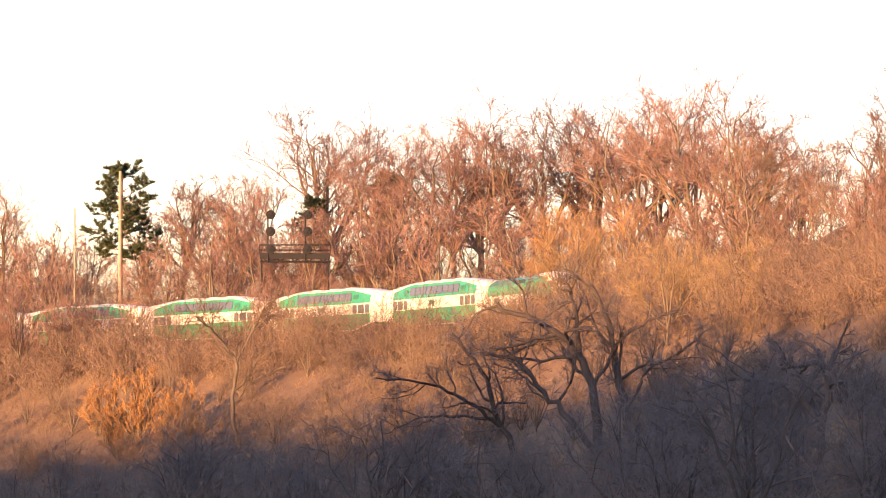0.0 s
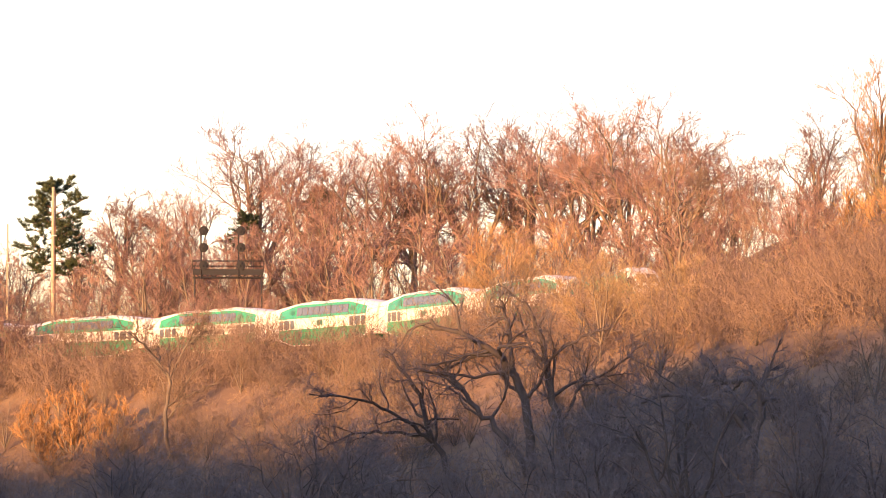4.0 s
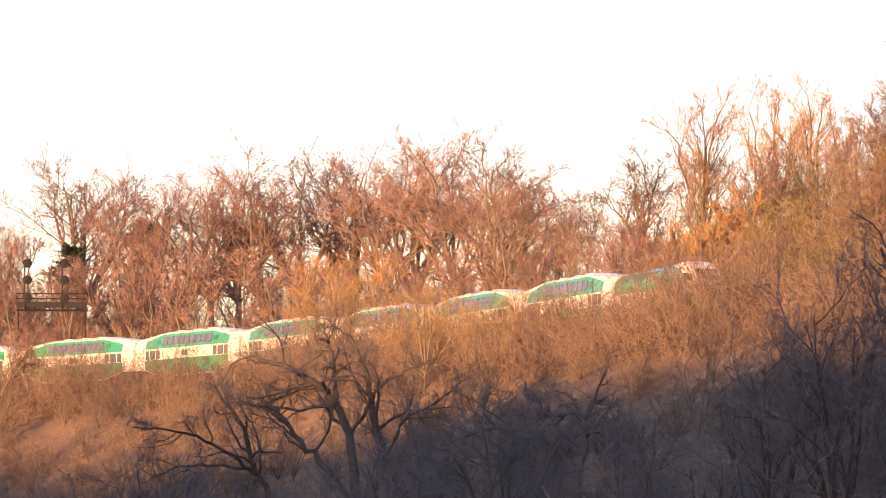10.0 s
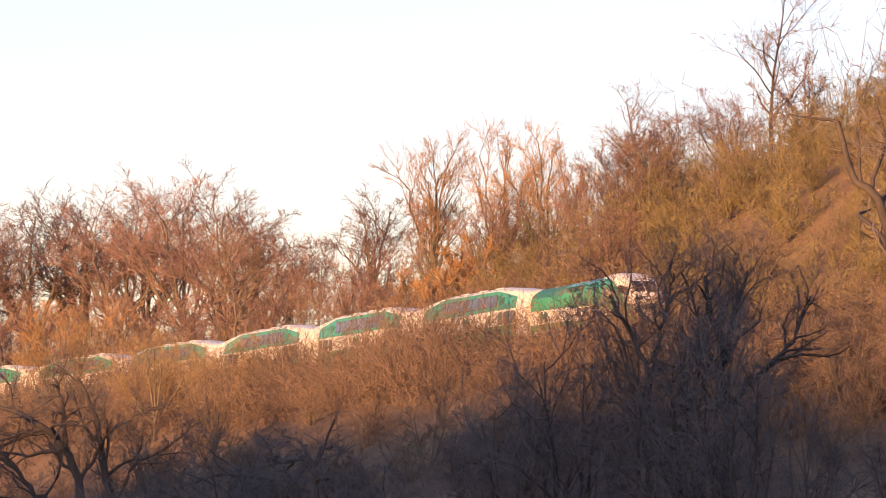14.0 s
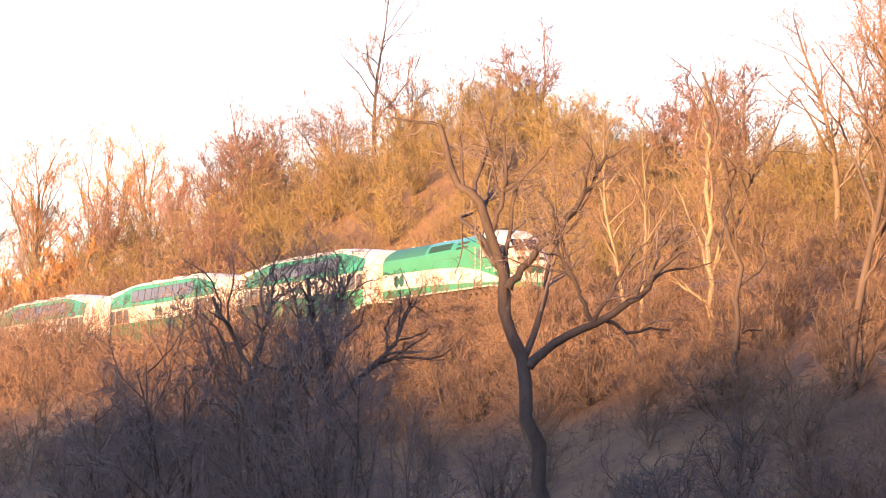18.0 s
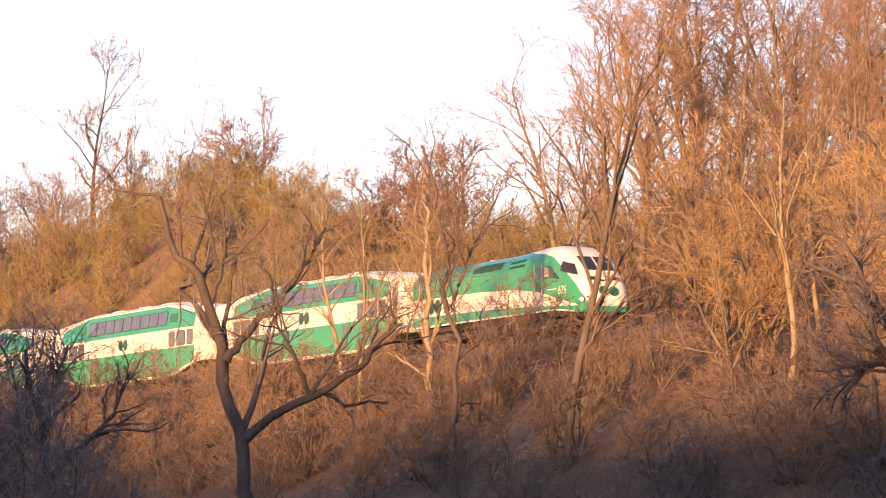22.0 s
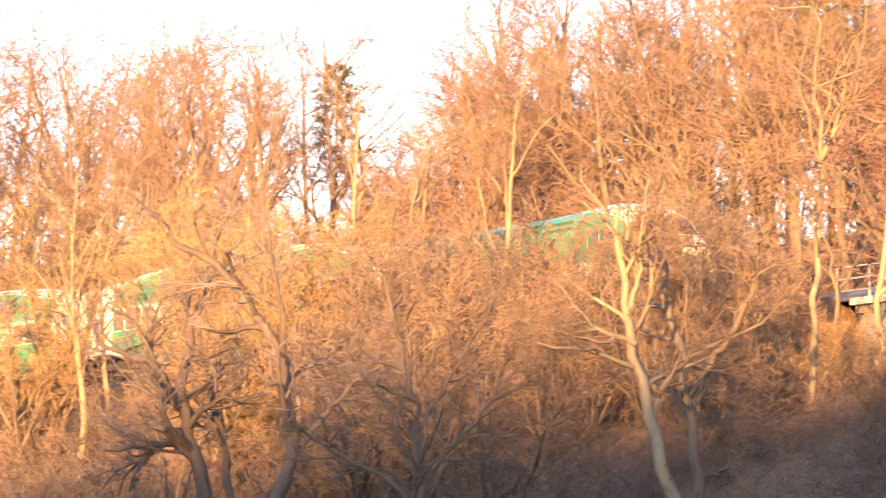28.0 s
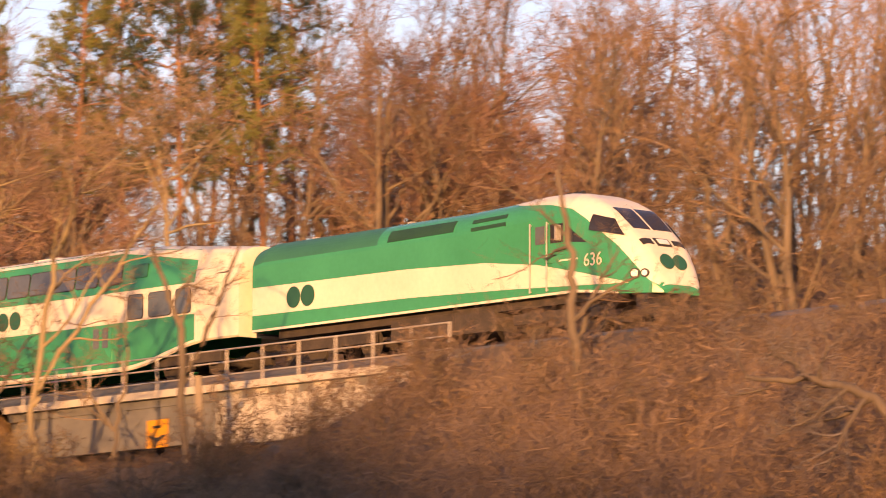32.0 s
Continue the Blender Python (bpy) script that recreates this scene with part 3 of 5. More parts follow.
def side_pane(name, parent, x0, x1, z0, z1, y, mat, lean=0.0, proud=0.012, frame=None):
    """A pane on a side wall (camera side is -y); lean: how much its top stands in."""
    b = bmesh.new()
    sgn = -1 if y < 0 else 1
    d = math.hypot(lean, z1 - z0)
    rot = Euler((math.atan2(lean, z1 - z0) * (1 if sgn < 0 else -1) * -1, 0, 0)).to_matrix()
    at = ((x0 + x1) / 2, y - sgn * lean / 2 + sgn * proud, (z0 + z1) / 2)
    if frame is not None:
        f = bmesh.new()
        plate(f, x1 - x0 + 0.06, d + 0.06, at, rot, 0.14)
        ob = part(name, f, frame, parent)
        at = (at[0], at[1] + sgn * 0.006, at[2])
        plate(b, x1 - x0, d, at, rot, 0.12)
        part("glass", b, mat, ob)
        return ob
    plate(b, x1 - x0, d, at, rot, 0.06)
    ob = part(name, b, mat, parent)
    return ob


def build_coach():
    """A double-deck coach: full height between the bogies, roof and floor drawn in towards the ends."""
    L2 = 12.6
    ob = thing("railway_coach", "green and white double-deck passenger railway coach on the track", "train car", "coaches of the train")

    def roof(x):
        return 4.85 - 0.56 * float(np.clip((abs(x) - 5.9) / 6.7, 0, 1)) ** 1.15

    def skirt(x):
        return 0.42 + 0.74 * float(smooth(6.2, 11.2, abs(x)))

    def ring(x):
        top, low = roof(x), skirt(x)
        mid = 3.25
        w, wt = 1.48, 1.26
        half = [(w - 0.06, low), (w, low + 0.06)] + [(w, low + 0.06 + (mid - low - 0.06) * u) for u in np.linspace(0.1, 1, 8)]
        hi = top - 0.30
        half += [(w + (wt - w) * u, mid + (hi - mid) * u) for u in np.linspace(0.25, 1, 4)]
        half += [(wt - 0.10, top - 0.16), (wt - 0.42, top - 0.05), (0.45, top)]
        return [(-y, z) for y, z in half] + [(y, z) for y, z in reversed(half)]

    half = np.concatenate([np.linspace(5.9, 10.19, 14), np.linspace(10.2, L2, 8)])
    xs = np.concatenate([-half[::-1], np.linspace(-4.4, 4.4, 7), half])
    me = loft(xs, ring, [GREEN, WHITE], lambda x, y, z: int(abs(x) > 10.2), "body")
    for p in me.polygons[-2:]:
        p.material_index = 1
    put("body", me, ob)
    part("roof", wrap(ring, xs, lambda x: roof(x) - 0.28 - 0.26 * float(np.clip((abs(x) - 5.9) / 4.4, 0, 1))), WHITE, ob, "cream white roof")
    mid_xs = np.concatenate([np.linspace(-10.2, -6.0, 10), np.linspace(-5.9, 5.9, 7), np.linspace(6.0, 10.2, 10)])
    for sd in (-1, 1):
        part("white_band", wrap(ring, mid_xs, lambda x: 2.12, lambda x: 3.2, sd), WHITE, ob)
        part("skirt_band", wrap(ring, mid_xs, skirt, lambda x: skirt(x) + 0.15, sd, n=3), WHITE, ob)
    for y in (-1.48, 1.48):
        for i in range(9):
            x = -5.4 + i * 1.35
            side_pane("window", ob, x - 0.62, x + 0.62, 3.5, 4.28, y + (0.05 if y < 0 else -0.05), GLASS, 0.115, frame=RUBBER)
        for c in (-1, 1):
            for dx, w in ((6.95, 0.40), (8.3, 0.60), (9.6, 0.40)):
                side_pane("window", ob, c * dx - w, c * dx + w, 2.2, 3.02, y, GLASS, frame=RUBBER, proud=0.02)
            side_pane("vent_panel", ob, c * 7.0 - 0.5, c * 7.0 + 0.5, 3.62, 4.1, y + (0.05 if y < 0 else -0.05), GREEN_DARK, 0.08)
        for x in (-5.0, 5.0):
            d = side_pane("door", ob, x - 0.62, x + 0.62, 0.78, 2.1, y, GREEN)
            side_pane("door_window", d, x - 0.42, x - 0.1, 1.3, 2.0, y, GLASS, proud=0.03)
            side_pane("door_window", d, x + 0.1, x + 0.42, 1.3, 2.0, y, GLASS, proud=0.03)
        sgn = -1 if y < 0 else 1
        for c in (-0.36, 0.36):
            b = bmesh.new()
            rod(b, (c - 0.4, y, 2.66), (c - 0.4, y + sgn * 0.03, 2.66), 0.33, 24)
            part("green_roundel", b, GREEN_MARK, ob)
    for c in (-1, 1):
        b = bmesh.new()
        box(b, (0.34, 1.3, 2.3), (c * (L2 + 0.16), 0, 2.4), bevel=0.05)
        part("gangway", b, RUBBER, ob)
        b = bmesh.new()
        rod(b, (c * (L2 - 0.3), 0, 0.85), (c * (L2 + 0.33), 0, 0.85), 0.12, 8)
        part("coupler", b, UNDER, ob)
        bogie(ob, c * 9.4)
    for x in (-3.5, 0.5, 4.0):
        b = bmesh.new()
        box(b, (1.5, 1.1, 0.10), (x, 0, 4.87), bevel=0.05)
        part("roof_unit", b, WHITE, ob)
    return ob


def build_loco():
    """The diesel locomotive: a cowl body, a raised rounded cab and a raked nose."""
    ob = thing("diesel_locomotive", "green and white streamlined diesel locomotive leading the train", "locomotive")
    top_x = [0, 0.35, 6.4, 7.0, 10.5, 12.5, 14.2, 15.2, 16.0, 16.6, 17.1, 17.5, 18.35, 18.8, 19.18, 19.45, 19.6]
    top_z = [4.18, 4.28, 4.31, 4.33, 4.35, 4.42, 4.52, 4.52, 4.42, 4.22, 3.98, 3.73, 3.02, 2.60, 2.06, 1.52, 1.15]
    low_x, low_z = [0, 16.4, 18.4, 19.6], [1.22, 1.22, 1.02, 1.0]
    wid_x, wid_w = [0, 16.2, 17.2, 18.0, 18.6, 19.0, 19.3, 19.6], [1.48, 1.48, 1.46, 1.40, 1.31, 1.19, 1.02, 0.75]

    def section(x):
        top, low, w = float(np.interp(x, top_x, top_z)), float(np.interp(x, low_x, low_z)), float(np.interp(x, wid_x, wid_w))
        return top, low, w, max(low + 0.35 * (top - low), top - 0.85), 0.30 + 0.22 * float(smooth(15, 17, x))

    def ring(x):
        top, low, w, sh, flat = section(x)
        half = [(w, z) for z in np.linspace(low, sh, 14)]
        a = np.linspace(0, math.pi / 2, 12)[1:]
        half += [(w * (flat + (1 - flat) * math.cos(t)), sh + (top - sh) * math.sin(t)) for t in a]
        return [(-y, z) for y, z in half] + [(y, z) for y, z in reversed(half)]

    xs = np.concatenate([np.linspace(0, 10.4, 20), np.linspace(10.8, 16, 20), np.linspace(16.1, 19.6, 40)])
    me = loft(xs, ring, [GREEN, WHITE, GREEN_DARK], lambda x, y, z: 2 if x < 6.6 and z > 3.55 else 0, "body")
    put("body", me, ob)
    mask_x, mask_z = [12.6, 13.4, 15.0, 16.1, 16.7, 17.2, 18.1, 18.6, 19.0, 19.25, 19.55], [4.40, 4.26, 4.12, 3.88, 3.56, 3.22, 2.60, 2.14, 1.70, 1.40, 1.20]
    part("cab_mask", wrap(ring, np.concatenate([np.linspace(12.6, 16, 14), np.linspace(16.1, 19.55, 34)]), lambda x: float(np.interp(x, mask_x, mask_z)), proud=0.014, n=16), WHITE, ob, "cream white cab roof and nose")
    for sd in (-1, 1):
        stripe = wrap(ring, np.linspace(0.02, 18.6, 60), lambda x: float(np.interp(x, [0, 8, 13, 16, 18.6], [1.78, 1.72, 1.58, 1.45, 1.34])),
                      lambda x: float(np.interp(x, [0, 8, 12, 14.5, 16.4, 18.6], [2.72, 2.66, 2.52, 2.24, 1.86, 1.37])), sd, 0.010)
        part("white_band", stripe, WHITE, ob)
        part("sill_band", wrap(ring, np.linspace(0.02, 18.2, 30), lambda x: 1.0, lambda x: float(np.interp(x, low_x, low_z)) + 0.08, sd, 0.010, 3), WHITE, ob)

    def skin(x, z):
        """Half width of the body at a height."""
        r = [p for p in ring(x) if p[0] > 0]
        r = sorted(r, key=lambda p: p[1])
        return float(np.interp(z, [p[1] for p in r], [p[0] for p in r]))

    def patch(name, corners, mat, parent=ob, proud=0.018, side=-1, label=""):
        """A thin plate that follows the body: corners are (x, z), in order round."""
        b = bmesh.new()
        n = 8
        (x0, z0), (x1, z1), (x2, z2), (x3, z3) = corners
        grid = []
        for i in range(n + 1):
            u = i / n
            row = []
            for j in range(n + 1):
                v = j / n
                x = (x0 * (1 - u) + x1 * u) * (1 - v) + (x3 * (1 - u) + x2 * u) * v
                z = (z0 * (1 - u) + z1 * u) * (1 - v) + (z3 * (1 - u) + z2 * u) * v
                row.append(b.verts.new((x, side * (skin(x, z) + proud), z + proud * 0.5)))
            grid.append(row)
        for i in range(n):
            for j in range(n):
                b.faces.new((grid[i][j], grid[i + 1][j], grid[i + 1][j + 1], grid[i][j + 1]))
        bmesh.ops.recalc_face_normals(b, faces=b.faces)
        bmesh.ops.solidify(b, geom=b.faces[:], thickness=0.03)
        return part(name, b, mat, parent, label)

    for sd in (-1, 1):
        patch("radiator_grille", [(7.1, 3.62), (10.4, 3.66), (10.4, 4.04), (7.1, 4.0)], GRILLE, side=sd)
        patch("louvre", [(11.3, 3.84), (13.0, 3.88), (13.0, 4.0), (11.3, 3.96)], GRILLE, side=sd)
        patch("louvre", [(11.3, 3.58), (13.0, 3.62), (13.0, 3.74), (11.3, 3.70)], GRILLE, side=sd)
        door = patch("cab_door", [(14.32, 1.45), (14.98, 1.45), (14.98, 3.6), (14.32, 3.6)], GREEN, side=sd, proud=0.008)
        patch("door_window", [(14.45, 2.85), (14.88, 2.85), (14.88, 3.42), (14.45, 3.42)], GLASS, parent=door, side=sd, proud=0.03)
        patch("cab_window", [(15.15, 2.85), (15.75, 2.85), (15.75, 3.45), (15.15, 3.45)], CAB_GLASS, side=sd)
        patch("quarter_window", [(15.85, 2.85), (16.85, 2.74), (16.35, 3.06), (15.85, 3.42)], CAB_GLASS, side=sd)
        patch("cab_side_glass", [(17.0, 3.08), (18.3, 2.84), (17.78, 3.40), (17.1, 3.58)], CAB_GLASS, side=sd, proud=0.075)
        for x in (14.25, 15.05):
            b = bmesh.new()
            rod(b, (x, sd * 1.56, 1.35), (x, sd * 1.56, 3.55), 0.028, 8)
            for z in (1.4, 3.5):
                rod(b, (x, sd * 1.48, z), (x, sd * 1.56, z), 0.018, 6)
            part("handrail", b, STEEL, ob)
        b = bmesh.new()
        box(b, (0.10, 0.22, 0.5), (15.62, sd * 1.60, 3.15), bevel=0.03)
        part("mirror", b, STEEL, ob)
        for c in (2.25, 3.0):
            b = bmesh.new()
            rod(b, (c, sd * 1.47, 2.24), (c, sd * 1.512, 2.24), 0.36, 28)
            part("green_roundel", b, GREEN_MARK, ob)
        for x, r in ((18.8, 0.12), (19.1, 0.09)):
            y = sd * skin(x, 1.62)
            b = bmesh.new()
            rod(b, (x, y * 0.95, 1.62), (x + 0.05, y + sd * 0.04, 1.62), r + 0.05, 16)
            h = part("headlight_rim", b, BLACK_STEEL, ob)
            b = bmesh.new()
            rod(b, (x + 0.02, y, 1.62), (x + 0.06, y + sd * 0.055, 1.62), r, 16)
            part("headlight_glass", b, LAMP_GLASS, h)
        tx = bpy.data.curves.new("number", "FONT")
        tx.body, tx.size, tx.extrude = "636", 0.58, 0.004
        tx.align_x = "CENTER"
        tx.materials.append(WHITE)
        put("number", tx, ob, "white painted road number", pose(17.15, sd * 1.50, 2.0, 90, 0, 0 if sd < 0 else 180))
        b = bmesh.new()
        box(b, (0.9, 0.01, 0.05), (16.0, sd * 1.488, 2.28))
        part("name_marking", b, WHITE, ob)

    def front(name, x_lo, x_hi, y0, y1, mat, parent=ob, proud=0.03, label=""):
        """A plate that lies on the raked front between two stations along the body."""
        b = bmesh.new()
        n = 6
        g = []
        for i in range(n + 1):
            x = x_lo + (x_hi - x_lo) * i / n
            top, low, w, sh, flat = section(x)
            row = []
            for j in range(n + 1):
                y = (y0 + (y1 - y0) * j / n) * w
                c = min(1, max(0, (abs(y) / w - flat) / (1 - flat)))
                row.append(b.verts.new((x + proud * 0.8, y, sh + (top - sh) * math.sqrt(max(0, 1 - c * c)) + proud * 0.6)))
            g.append(row)
        for i in range(n):
            for j in range(n):
                b.faces.new((g[i][j], g[i + 1][j], g[i + 1][j + 1], g[i][j + 1]))
        bmesh.ops.recalc_face_normals(b, faces=b.faces)
        bmesh.ops.solidify(b, geom=b.faces[:], thickness=0.025)
        return part(name, b, mat, parent, label)

    front("windscreen", 17.30, 18.22, -0.56, -0.04, CAB_GLASS)
    front("windscreen", 17.30, 18.22, 0.04, 0.62, CAB_GLASS)
    front("number_box", 18.62, 18.80, -0.70, -0.34, BLACK_STEEL)
    front("number_box", 18.62, 18.80, 0.34, 0.70, BLACK_STEEL)
    lamp = front("headlamp_box", 18.58, 18.84, -0.24, 0.24, BLACK_STEEL)
    front("headlamp_glass", 18.63, 18.79, -0.17, 0.17, LAMP_GLASS, lamp, 0.06)
    for y in (-0.27, 0.27):
        b = bmesh.new()
        rod(b, (19.11, y, 1.975), (19.245, y, 2.045), 0.27, 24)
        part("green_roundel", b, GREEN_MARK, ob)
    b = bmesh.new()
    box(b, (0.5, 2.2, 0.7), (18.95, 0, 0.66), bevel=0.08)
    part("snow_plough", b, BLACK_STEEL, ob)
    b = bmesh.new()
    rod(b, (19.1, 0, 0.9), (19.8, 0, 0.9), 0.13, 8)
    part("coupler", b, UNDER, ob)
    b = bmesh.new()
    box(b, (5.2, 2.5, 0.75), (9.6, 0, 0.72), bevel=0.12)
    part("fuel_tank", b, UNDER, ob)
    b = bmesh.new()
    box(b, (16.5, 2.3, 0.28), (9.3, 0, 1.1))
    part("underframe", b, UNDER, ob)
    for x, z in ((1.9, 4.28), (6.9, 4.33), (13.2, 4.46)):
        b = bmesh.new()
        box(b, (0.22, 0.22, 0.14), (x, -0.25, z + 0.03), bevel=0.02)
        part("roof_fitting", b, STEEL, ob)
    b = bmesh.new()
    for dx in (-0.3, 0, 0.3):
        rod(b, (14.2 + dx, 0.1, 4.6), (14.65 + dx, 0.1, 4.6), 0.05, 8, 0.11)
    part("horn", b, BLACK_STEEL, ob)
    for y in (-1.1, 1.1):
        b = bmesh.new()
        for z in (1.3, 3.0):
            rod(b, (-0.02, y * 1.1, z), (-0.12, y * 1.1, z), 0.02, 6)
        rod(b, (-0.12, y * 1.1, 1.25), (-0.12, y * 1.1, 3.1), 0.025, 8)
        part("handrail", b, STEEL, ob)
    bogie(ob, 4.1, 2.8, 0.5)
    bogie(ob, 15.1, 2.8, 0.5)
    return ob



def gap_s(t):
    """Where the gap between locomotive and first coach stands on the line."""
    drift = float(np.interp(t, [0, 6, 9, 12, 14, 16, 18, 21, 23, 32], [0, -0.2, -0.9, -1.7, -1.1, -0.1, 0.6, 0.3, 0, 0]))
    return 4.51 + 10.186 * t + 0.0182 * t * t + drift


def ride(s, reach):
    """The pose of a vehicle whose middle is at s, on two bogies."""
    a, b = line(s - reach), line(s + reach)
    d = b - a
    m = (a + b) / 2
    return pose(m.x, m.y, m.z, 0, -math.degrees(math.atan2(d.z, math.hypot(d.x, d.y))), math.degrees(math.atan2(d.y, d.x)))


loco = build_loco()
coach = build_coach()
coaches = [coach] + [copy_thing(coach, pose(0, 0, 0)) for _ in range(9)]
PITCH = 25.91


def motions():
    times = [i * 0.5 for i in range(65)]
    walk(loco, [(t, ride(gap_s(t) + 0.4 + 10.0, 5.6) @ pose(-10.0, 0, 0)) for t in times])
    for i, c in enumerate(coaches):
        walk(c, [(t, ride(gap_s(t) - (i + 0.5) * PITCH, 9.4)) for t in times])


# ================= bridge, signals, poles =================
def build_bridge():
    """The small railway bridge: a deep edge girder, an abutment wall, a steel railing and a yellow clearance sign."""
    s0, s1 = 338.5, 359.0
    ob = thing("railway_bridge", "weathered concrete railway bridge, girder toned dark for shade, with steel railing over an underpass", "bridge")

    def strip(name, a, b, n0, n1, z0, z1, mat, label=""):
        ss = np.linspace(a, b, max(2, int((b - a) / 1.5) + 1))
        P = np.array([[line(v, n0, z0), line(v, n1, z0), line(v, n1, z1), line(v, n0, z1)] for v in ss])
        i, j = np.meshgrid(np.arange(len(ss) - 1), np.arange(4), indexing="ij")
        k = (j + 1) % 4
        q = np.stack([i * 4 + j, i * 4 + k, (i + 1) * 4 + k, (i + 1) * 4 + j], -1).reshape(-1, 4)
        e = (len(ss) - 1) * 4
        q = np.vstack([q, [[3, 2, 1, 0]], [[e, e + 1, e + 2, e + 3]]])
        me = mesh_of(name, P.reshape(-1, 3), q, mats=[mat], smooth=False)
        bm = bmesh.new()
        bm.from_mesh(me)
        bmesh.ops.recalc_face_normals(bm, faces=bm.faces)
        bm.to_mesh(me)
        bm.free()
        return put(name, me, ob, label)

    strip("deck", s0, s1, -3.6, 3.5, -1.25, -0.8, CONCRETE)
    strip("kerb", s0, s1, 3.3, 3.75, -0.97, -0.72, CONCRETE_PALE)
    # The girder takes the darker concrete, which carries its shade as colour.
    strip("edge_girder", s0 + 0.5, 350.2, 3.0, 3.45, -2.6, -0.97, CONCRETE)
    strip("wing_wall", 350.2, s1 + 2, 2.6, 3.5, -2.75, -0.97, CONCRETE_PALE)
    strip("abutment", s0 - 0.2, s0 + 1.6, -3.6, 3.2, -6.2, -1.25, CONCRETE)
    strip("abutment", 350.4, 352.6, -3.6, 2.55, -6.2, -1.25, CONCRETE)
    posts = np.arange(s0 - 1, s1 + 5, 1.9)
    for v in posts:
        b = bmesh.new()
        rod(b, line(v, 3.55, -0.8), line(v, 3.55, 0.44), 0.035, 8)
        part("post", b, STEEL, ob)
    for z in (-0.42, 0.0, 0.42):
        P = np.array([[line(v, 3.55, z) for v in posts]])
        r = Soup()
        r.add(*tubes(P, np.full(P.shape[:2], 0.03), 8))
        put("rail", r.mesh("rail", STEEL), ob)
    at = line_pose(347.0, 3.45, -2.3)
    sign = thing("clearance_sign", "small yellow warning sign with black marking on the bridge girder", "sign", at=at)
    b = bmesh.new()
    box(b, (1.15, 0.03, 0.95), (0, -0.06, 0.15), bevel=0.012)
    part("panel", b, YELLOW, sign)
    b = bmesh.new()
    for c in (-1, 1):
        box(b, (0.34, 0.012, 0.13), (c * 0.15, -0.082, -0.02), Euler((0, radians(-20 * c), 0)).to_matrix())
        box(b, (0.2, 0.012, 0.09), (c * 0.36, -0.082, 0.05), Euler((0, radians(-8 * c), 0)).to_matrix())
    box(b, (0.16, 0.012, 0.16), (0, -0.082, -0.1))
    part("arrow_marking", b, BLACK_STEEL, sign)
    b = bmesh.new()
    box(b, (0.5, 0.012, 0.09), (0, -0.082, 0.38))
    part("lettering_bar", b, BLACK_STEEL, sign)


build_bridge()


def pole(bearing, distance, height, r, label, lean=0.0, arm=True):
    p = spot(bearing, distance)
    ob = thing("utility_pole", label, "pole", at=pose(p.x, p.y, p.z - 0.4, 0, lean, -bearing))
    b = bmesh.new()
    rod(b, (0, 0, 0), (0, 0, height), r, 14, r * 0.72)
    part("shaft", b, POLE_WOOD, ob)
    if arm:
        b = bmesh.new()
        box(b, (0.5, 0.09, 0.11), (0.15, -r, height * 0.74), bevel=0.01)
        part("bracket", b, STEEL, ob)
    return ob


def signal_bridge(bearing, distance, up):
    """A railway signal gantry: trussed walkway on legs, railing, two masts with round signal heads."""
    p = spot(bearing, distance)
    legs = up
    ob = thing("signal_gantry", "black steel railway signal gantry with two masts of round signals", "railway signal", at=pose(p.x, p.y, p.z, 0, 0, -bearing))
    w = 7.6
    for x in (-w / 2 + 0.2, w / 2 - 0.2):
        for y in (-0.5, 0.5):
            b = bmesh.new()
            rod(b, (x, y, -0.5), (x, y, legs), 0.09, 8)
            part("leg", b, BLACK_PAINT, ob)
    b = bmesh.new()
    box(b, (w, 1.2, 0.12), (0, 0, legs), bevel=0.02)
    part("walkway", b, BLACK_PAINT, ob)
    b = bmesh.new()
    box(b, (w, 0.08, 0.62), (0, -0.68, legs - 0.12), bevel=0.01)
    part("fascia_panel", b, BLACK_PAINT, ob)
    for y in (-0.6, 0.6):
        b = bmesh.new()
        rod(b, (-w / 2, y, legs - 0.7), (w / 2, y, legs - 0.7), 0.07, 6)
        n = 10
        for i in range(n):
            x0, x1 = -w / 2 + w * i / n, -w / 2 + w * (i + 1) / n
            rod(b, (x0, y, legs - 0.7 if i % 2 else legs), (x1, y, legs if i % 2 else legs - 0.7), 0.045, 6)
        part("truss", b, BLACK_PAINT, ob)
        b = bmesh.new()
        for z in (0.55, 1.1):
            rod(b, (-w / 2, y, legs + z), (w / 2, y, legs + z), 0.03, 6)
        for i in range(8):
            x = -w / 2 + w * i / 7
            rod(b, (x, y, legs), (x, y, legs + 1.1), 0.03, 6)
        part("railing", b, BLACK_PAINT, ob)
    for x in (-w / 2 + 0.9, 1.1):
        b = bmesh.new()
        rod(b, (x, -0.75, legs - 0.9), (x, -0.75, legs + 4.6), 0.075, 8)
        part("mast", b, BLACK_PAINT, ob)
        for z in (0.6, 2.5, 4.3):
            b = bmesh.new()
            rod(b, (x + 0.28, -0.86, legs + z), (x + 0.28, -0.95, legs + z), 0.5, 22)
            head = part("signal_head", b, BLACK_PAINT, ob)
            for a in range(3):
                b = bmesh.new()
                c = (x + 0.28 + 0.2 * math.cos(a * 2.09 + 1.57), -0.95, legs + z + 0.2 * math.sin(a * 2.09 + 1.57))
                rod(b, c, (c[0], -1.15, c[2]), 0.11, 12)
                part("lamp_hood", b, BLACK_PAINT, head)


signal_bridge(-1.67, 547, 10.1)
pole(-3.64, 583, 21.4, 0.24, "tall sunlit wooden utility pole beside a pine")
pole(-4.15, 595, 17.6, 0.13, "thin wooden utility pole among bare trees")
